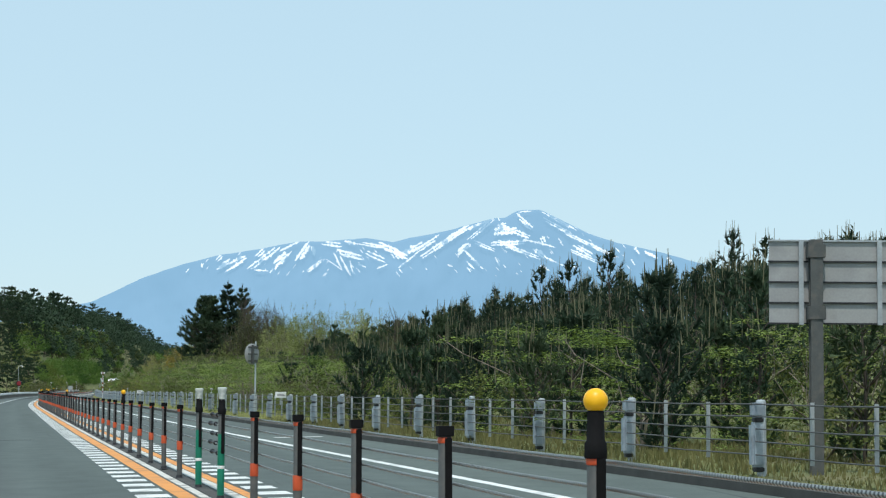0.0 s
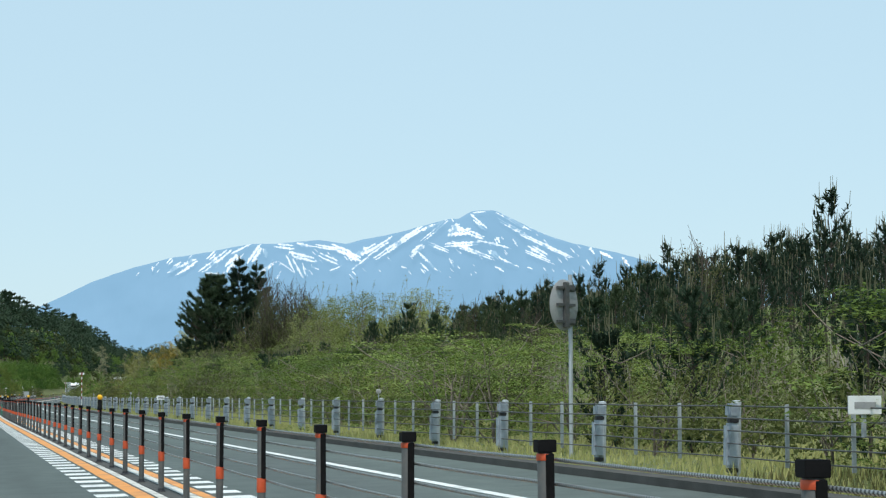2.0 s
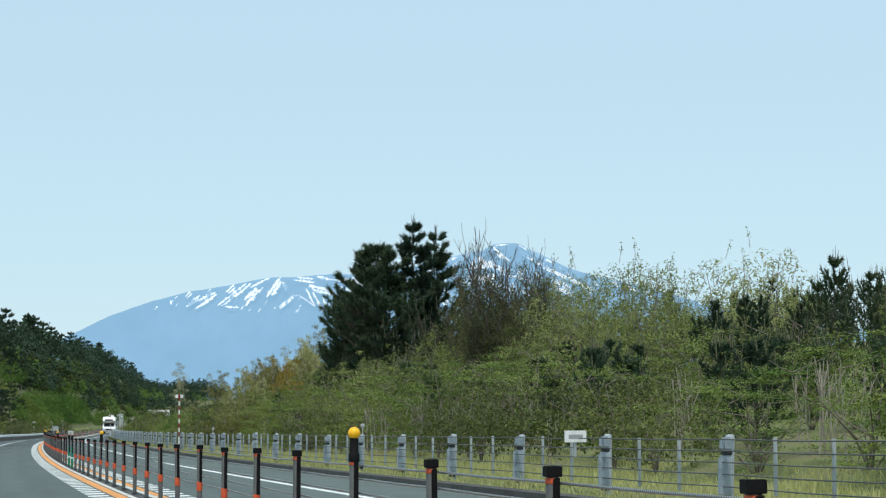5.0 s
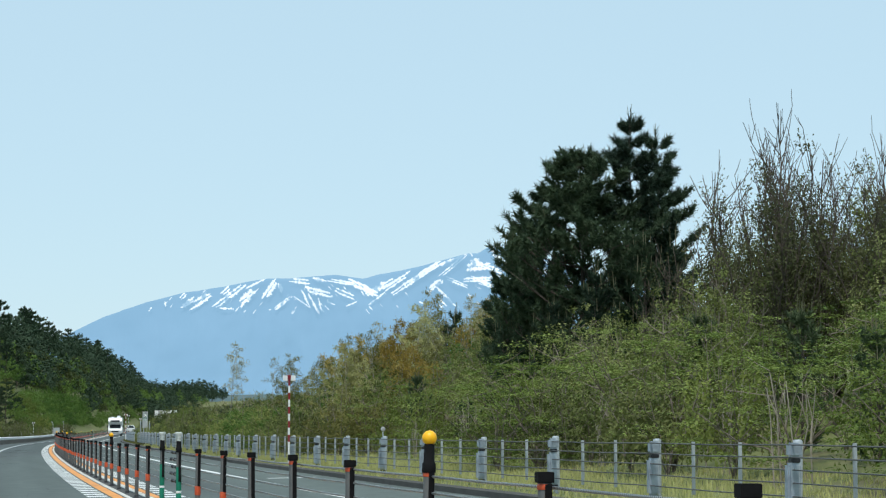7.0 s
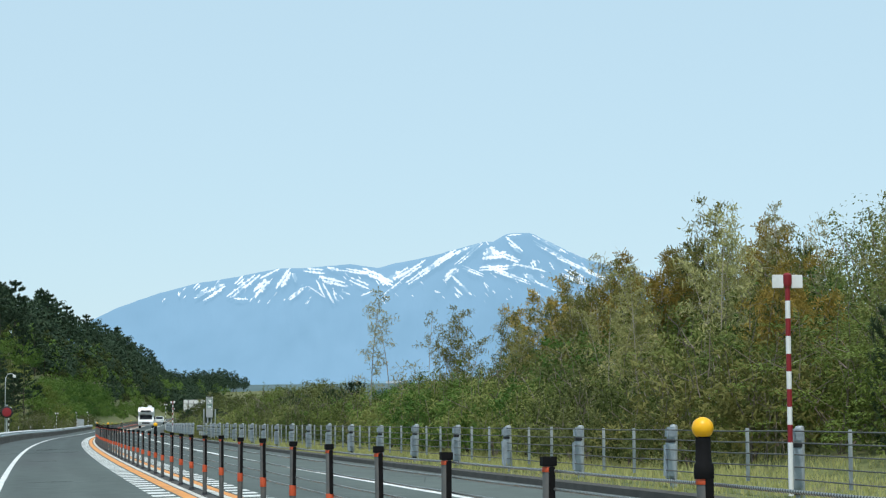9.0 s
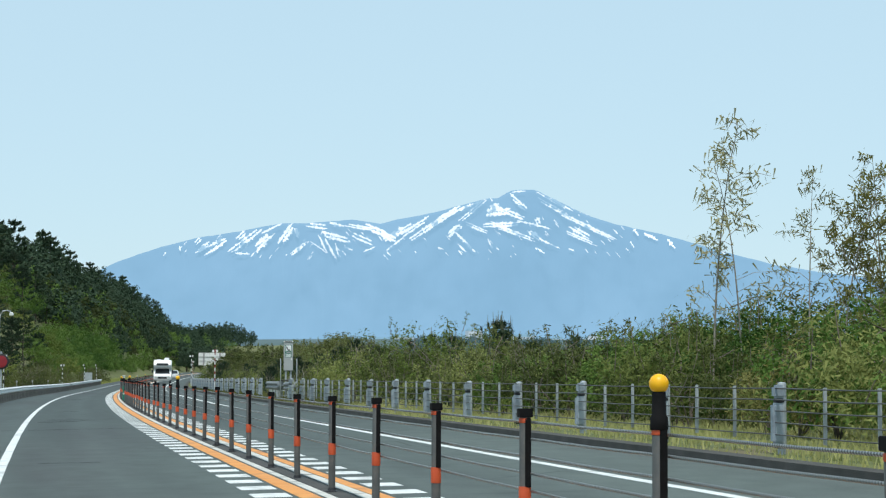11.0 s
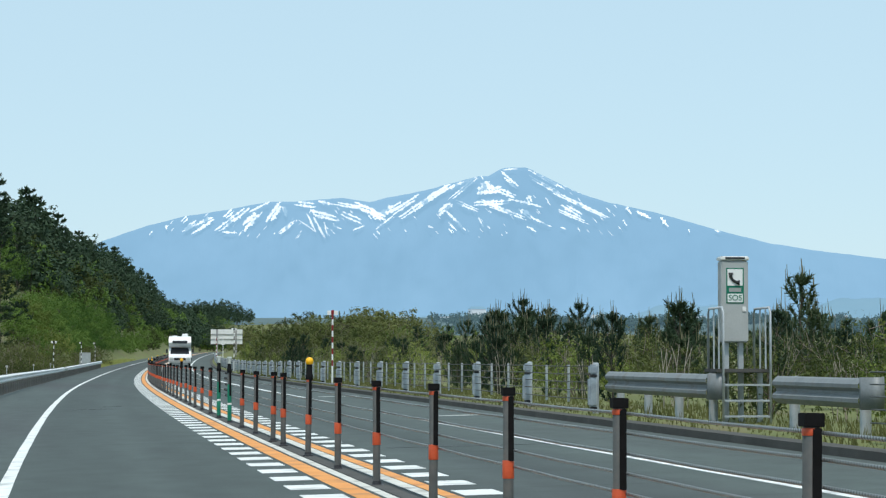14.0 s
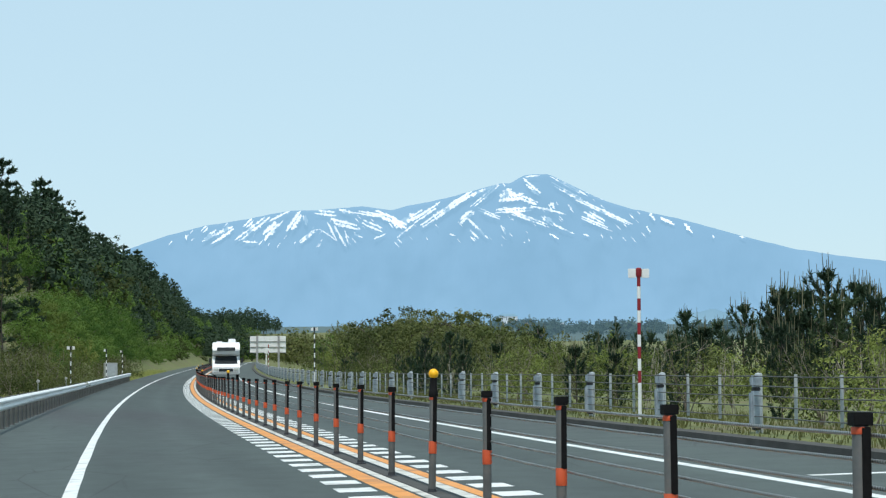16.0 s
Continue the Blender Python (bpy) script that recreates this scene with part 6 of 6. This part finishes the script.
def build_left_signs():
    x, y = by_road(345, -6.6)
    s = thing("warning_light", pose(x, y, 0.0, 0, 0, 0), "round dark red warning light on a post with a lamp arm", "warning light")
    part("post", pole_mesh("post", -0.2, 2.6, 0.05, STEEL), s)
    m = Matrix.Translation((0, -0.12, 2.05)) @ Matrix.Rotation(radians(90), 4, "X")
    part("housing", lathe("housing", ((0.38, -0.06), (0.44, -0.03), (0.44, 0.03), (0.4, 0.05)), DARK_PAINT, 24), s, m)
    part("lens", lathe("lens", ((0.33, 0.05), (0.33, 0.062), (0.2, 0.075)), RED_PAINT, 24), s, m)
    pts = [(-0.12, 0, -0.2), (-0.12, 0, 4.2), (-0.1, 0, 4.6), (0.05, 0, 4.85), (0.3, 0, 4.9), (0.5, 0, 4.8)]
    v, f = tube_along(pts, 0.035, 8)
    part("lamp_arm", mesh_of("lamp_arm", v, f, STEEL, True), s)
    part("lamp", lathe("lamp", ((0.05, -0.22), (0.12, -0.18), (0.12, -0.06), (0.04, 0.0)), WHITE_PAINT, 12), s, Matrix.Translation((0.52, 0, 4.8)))
    x, y = by_road(496, -6.7)
    c = thing("roadside_cabinet", pose(x, y, 0.0, 0, 0, 5), "grey steel cabinet behind the guard rail", "cabinet")
    part("body", box("body", -0.5, -0.3, -0.1, 0.5, 0.3, 1.9, PHONE_BODY, 0.02), c)
    part("door", box("door", -0.42, -0.315, 0.15, 0.42, -0.302, 1.8, STEEL, 0.005), c)
    x, y = by_road(262, -6.9)
    g = thing("direction_sign", pose(x, y, 0.0, 0, 0, 0), "green direction sign with white bars on two posts", "road sign")
    part("panel", box("panel", -1.6, 0, 2.3, 1.2, 0.05, 3.7, SIGN_GREEN, 0.02), g)
    for q in (-0.9, 0.5):
        part("post", pole_mesh("post", -0.2, 3.6, 0.06, STEEL), g, Matrix.Translation((q, 0.12, 0)))
    for z, x0, x1 in ((3.2, -1.2, 0.1), (3.2, 0.35, 0.95), (2.7, -1.2, 0.5)):
        part("bar", box("bar", x0, -0.012, z - 0.1, x1, -0.001, z + 0.1, WHITE_PAINT), g)


build_left_signs()


# ---- emergency telephone ----
def letters(word, size, mat, m, parent, name="lettering"):
    c = bpy.data.curves.new(name, "FONT")
    c.body, c.size, c.extrude, c.align_x, c.align_y = word, size, 0.003, "CENTER", "CENTER"
    tmp = new("tmp", c)
    dg = bpy.context.evaluated_depsgraph_get()
    me = bpy.data.meshes.new_from_object(tmp.evaluated_get(dg))
    bpy.data.objects.remove(tmp)
    me.materials.clear()
    me.materials.append(mat)
    return part(name, me, parent, m)


def build_phone():
    ph = thing("emergency_telephone", Matrix.Translation(at(316.3, 6.9, 0.05)) @ pose(0, 0, 0, 0, 0, -8) @ Matrix.Scale(0.915, 4), "grey roadside emergency telephone box on a railed platform", "telephone")
    part("cabinet", box("cabinet", -0.22, -0.16, 1.35, 0.22, 0.16, 2.68, PHONE_BODY, 0.02), ph)
    part("hood", box("hood", -0.235, -0.18, 2.684, 0.235, 0.18, 2.75, WHITE_PAINT, 0.015), ph, label="white top hood")
    part("sign_face", box("sign_face", -0.145, -0.168, 1.98, 0.145, -0.162, 2.56, SIGN_GREEN, 0.002), ph, label="green telephone sign")
    part("picture_panel", box("picture_panel", -0.125, -0.174, 2.27, 0.125, -0.169, 2.54, WHITE_PAINT, 0.002), ph)
    part("bar", box("bar", -0.1, -0.174, 2.17, 0.1, -0.1695, 2.235, SIGN_BACK), ph)
    part("bar", box("bar", -0.16, -0.186, 2.7, 0.16, -0.181, 2.735, DARK_PAINT), ph)
    face = Matrix.Rotation(radians(90), 4, "X")
    part("word_panel", box("word_panel", -0.125, -0.174, 2.0, 0.125, -0.169, 2.14, WHITE_PAINT, 0.002), ph)
    letters("SOS", 0.13, SIGN_GREEN, Matrix.Translation((0, -0.178, 2.07)) @ face, ph)
    pts = [(-0.07, -0.18, 2.48), (-0.075, -0.18, 2.42), (-0.04, -0.18, 2.36), (0.02, -0.18, 2.325), (0.07, -0.18, 2.32)]
    v, f = tube_along(pts, [0.042, 0.026, 0.022, 0.026, 0.042], 8)
    part("handset_sign", mesh_of("handset_sign", v, f, DARK_PAINT, True), ph)
    part("handle", box("handle", 0.12, -0.175, 1.85, 0.18, -0.162, 1.93, WHITE_PAINT, 0.004), ph)
    for q in (-0.12, 0.12):
        part("leg", box("leg", q - 0.04, -0.05, -0.3, q + 0.04, 0.05, 1.348, STEEL, 0.006), ph)
    part("platform", box("platform", -0.42, -0.7, 0.86, 0.45, 0.3, 0.92, GUTTER, 0.01), ph, label="dark steel platform")
    for q in (-0.38, 0.4):
        part("support", box("support", q - 0.04, -0.2, -0.3, q + 0.04, -0.12, 0.86, STEEL), ph)
    for x0 in (-0.36, 0.4):
        pts = [(x0, -0.95, -0.1), (x0, -0.93, 1.82), (x0, -0.86, 1.9), (x0, 0.18, 1.9), (x0, 0.25, 1.83), (x0, 0.25, 0.9)]
        v, f = tube_along(pts, 0.02, 8)
        part("hand_rail", mesh_of("hand_rail", v, f, STEEL, True), ph, label="bent steel hand rail")
        for yy in (-0.6, -0.2):
            part("baluster", lathe("baluster", ((0.014, 0.92), (0.014, 1.9)), STEEL, 8), ph, Matrix.Translation((x0, yy, 0)))
    for z in (0.15, 0.4, 0.65):
        part("step", box("step", -0.345, -0.97, z, 0.385, -0.75, z + 0.03, STEEL, 0.004), ph)


build_phone()


def build_stub_rail(s0, s1):
    rail = thing("guard_rail", Matrix(), "short grey steel guard rail with a rounded end", "guard rail", "short guard rails")
    part("beam", w_beam("beam", s0, s1, 6.46, 0.46, RAIL_STEEL, -1, 1.0, 1.3), rail)
    v, f = [], []
    for k in range(13):
        a = math.pi * k / 12
        p = at(s0 - 0.28 * math.sin(a), 6.4 + 0.14 - 0.14 * math.cos(a), 0)
        v += [p + Vector((0, 0, 0.45)), p + Vector((0, 0, 0.835))]
    f = [(2 * k, 2 * k + 2, 2 * k + 3, 2 * k + 1) for k in range(12)]
    me = mesh_of("end_cap", v, f, RAIL_STEEL, True)
    cap = part("end_cap", me, rail, label="rounded steel end piece")
    thick = cap.modifiers.new("thick", "SOLIDIFY")
    thick.thickness = 0.008
    post = lathe("post", ((0.07, -0.3), (0.07, 0.8), (0.04, 0.82)), STEEL, 12)
    n = max(2, int((s1 - s0) / 2) + 1)
    for k in range(n):
        part("post", post, rail, stand(s0 + 0.3 + (s1 - s0 - 0.6) * k / (n - 1), 6.59))


build_stub_rail(316.0, 322.2)
build_stub_rail(309.7, 312.9)


def build_mast():
    x, y = 72.1, 253.6
    z = float(ground_height(x, y))
    mast = thing("instrument_mast", pose(x, y, z - 0.2, 0, 0, -16), "grey steel mast with small loudspeakers above the pines", "mast")
    part("pole", lathe("pole", ((0.13, 0.0), (0.12, 5.2), (0.16, 5.25), (0.16, 5.9), (0.05, 5.95), (0.03, 7.2)), STEEL, 12), mast)
    for q, up in ((-0.55, 6.2), (0.5, 5.6)):
        part("arm", box("arm", min(0.0, q), -0.03, up - 0.28, max(0.0, q), 0.03, up - 0.22, STEEL), mast)
        horn = lathe("loudspeaker", ((0.04, -0.25), (0.08, -0.1), (0.22, 0.2), (0.2, 0.22)), DARK_PAINT, 12)
        part("loudspeaker", horn, mast, Matrix.Translation((q, 0, up)) @ Matrix.Rotation(radians(55 if q > 0 else -40), 4, "Y"), "dark horn loudspeaker")


build_mast()


# ---- vehicles ----
def wheel(parent, m):
    w = part("wheel", lathe("wheel", ((0.2, -0.1), (0.34, -0.09), (0.36, -0.05), (0.36, 0.05), (0.34, 0.09), (0.2, 0.1)), BLACK, 20), parent, m, "black rubber tyre")
    part("rim", lathe("rim", ((0.05, -0.105), (0.2, -0.101), (0.2, 0.101), (0.05, 0.105)), STEEL, 16), w)


def build_motorhome():
    """A white motorhome coming towards the camera; its front faces the -y side."""
    car = thing("motorhome", stand(509, 2.3, 0.0), "white motorhome with a tall over-cab body in the oncoming lane", "motorhome")
    bm = bmesh.new()
    prof = ((-2.9, 0.45), (-3.0, 0.95), (-2.75, 1.25), (-2.2, 1.95), (-2.75, 2.05), (-2.95, 2.4), (-2.7, 2.85), (-2.0, 3.05), (2.9, 3.05), (3.0, 2.9), (3.0, 0.5))
    a = [bm.verts.new((-1.12, y, z)) for y, z in prof]
    b = [bm.verts.new((1.12, y, z)) for y, z in prof]
    bm.faces.new(a)
    bm.faces.new(list(reversed(b)))
    for k in range(len(prof)):
        bm.faces.new((a[k], b[k], b[(k + 1) % len(prof)], a[(k + 1) % len(prof)]))
    bmesh.ops.bevel(bm, geom=bm.edges[:], offset=0.05, segments=2, affect="EDGES")
    part("body", bm_mesh("body", bm, CABIN_WHITE), car)
    part("windscreen", mesh_of("windscreen", [(-0.95, -2.77, 1.27), (0.95, -2.77, 1.27), (0.85, -2.27, 1.9), (-0.85, -2.27, 1.9), (-0.95, -2.72, 1.27), (0.95, -2.72, 1.27), (0.85, -2.22, 1.9), (-0.85, -2.22, 1.9)],
                               [(0, 1, 2, 3), (7, 6, 5, 4), (0, 4, 5, 1), (2, 6, 7, 3), (1, 5, 6, 2), (0, 3, 7, 4)], DARK_GLASS), car)
    part("over_cab_window", box("over_cab_window", -0.75, -3.0, 2.32, 0.75, -2.92, 2.62, DARK_GLASS, 0.02), car)
    part("grille", box("grille", -0.6, -3.03, 0.62, 0.6, -2.96, 0.86, DARK_GLASS, 0.02), car)
    part("bumper", box("bumper", -1.05, -3.12, 0.36, 1.05, -2.85, 0.6, PHONE_BODY, 0.04), car)
    for q in (-0.82, 0.82):
        part("headlight", box("headlight", q - 0.18, -3.03, 0.68, q + 0.18, -2.94, 0.9, CLEAR_CAP, 0.03), car, label="clear headlight")
    for q in (-1.3, 1.3):
        part("mirror", box("mirror", q - 0.1, -2.6, 1.35, q + 0.1, -2.5, 1.75, DARK_PAINT, 0.03), car, label="black side mirror")
    part("roof_box", box("roof_box", 0.2, -1.2, 3.02, 0.8, -0.3, 3.34, CABIN_WHITE, 0.05), car)
    part("roof_vent", box("roof_vent", -0.8, 0.2, 3.02, -0.3, 0.7, 3.16, CABIN_WHITE, 0.03), car)
    for x0 in (-0.95, 0.95):
        for y0 in (-2.1, 1.7):
            wheel(car, Matrix.Translation((x0, y0, 0.36)) @ Matrix.Rotation(radians(90), 4, "Y"))


build_motorhome()


def build_car(s, lat, paint, label):
    car = thing("car", stand(s, lat, 0.0), label, "car", "oncoming cars")
    bm = bmesh.new()
    add_box(bm, -0.85, -2.1, 0.3, 0.85, 2.1, 0.92, 0.16)
    part("body", bm_mesh("body", bm, paint), car)
    v = [(-0.8, -1.3, 0.9), (0.8, -1.3, 0.9), (0.8, 1.8, 0.9), (-0.8, 1.8, 0.9), (-0.62, -0.5, 1.48), (0.62, -0.5, 1.48), (0.62, 1.3, 1.48), (-0.62, 1.3, 1.48)]
    bm = bmesh.new()
    vs = [bm.verts.new(p) for p in v]
    for q in ((0, 3, 2, 1), (4, 5, 6, 7), (0, 1, 5, 4), (1, 2, 6, 5), (2, 3, 7, 6), (3, 0, 4, 7)):
        bm.faces.new([vs[i] for i in q])
    bmesh.ops.bevel(bm, geom=bm.edges[:], offset=0.06, segments=2, affect="EDGES")
    part("cabin", bm_mesh("cabin", bm, paint), car)
    part("windscreen", mesh_of("windscreen", [(-0.7, -1.26, 0.96), (0.7, -1.26, 0.96), (0.58, -0.56, 1.44), (-0.58, -0.56, 1.44), (-0.7, -1.2, 0.94), (0.7, -1.2, 0.94), (0.58, -0.5, 1.42), (-0.58, -0.5, 1.42)],
                               [(0, 1, 2, 3), (7, 6, 5, 4), (0, 4, 5, 1), (2, 6, 7, 3), (1, 5, 6, 2), (0, 3, 7, 4)], DARK_GLASS), car)
    for q in (-0.6, 0.6):
        part("headlight", box("headlight", q - 0.17, -2.13, 0.62, q + 0.17, -2.05, 0.76, CLEAR_CAP, 0.02), car)
    for x0 in (-0.75, 0.75):
        for y0 in (-1.3, 1.3):
            wheel(car, Matrix.Translation((x0, y0, 0.34)) @ Matrix.Rotation(radians(90), 4, "Y") @ Matrix.Scale(0.92, 4))


build_car(582, 2.1, CABIN_WHITE, "small white car in the oncoming lane")
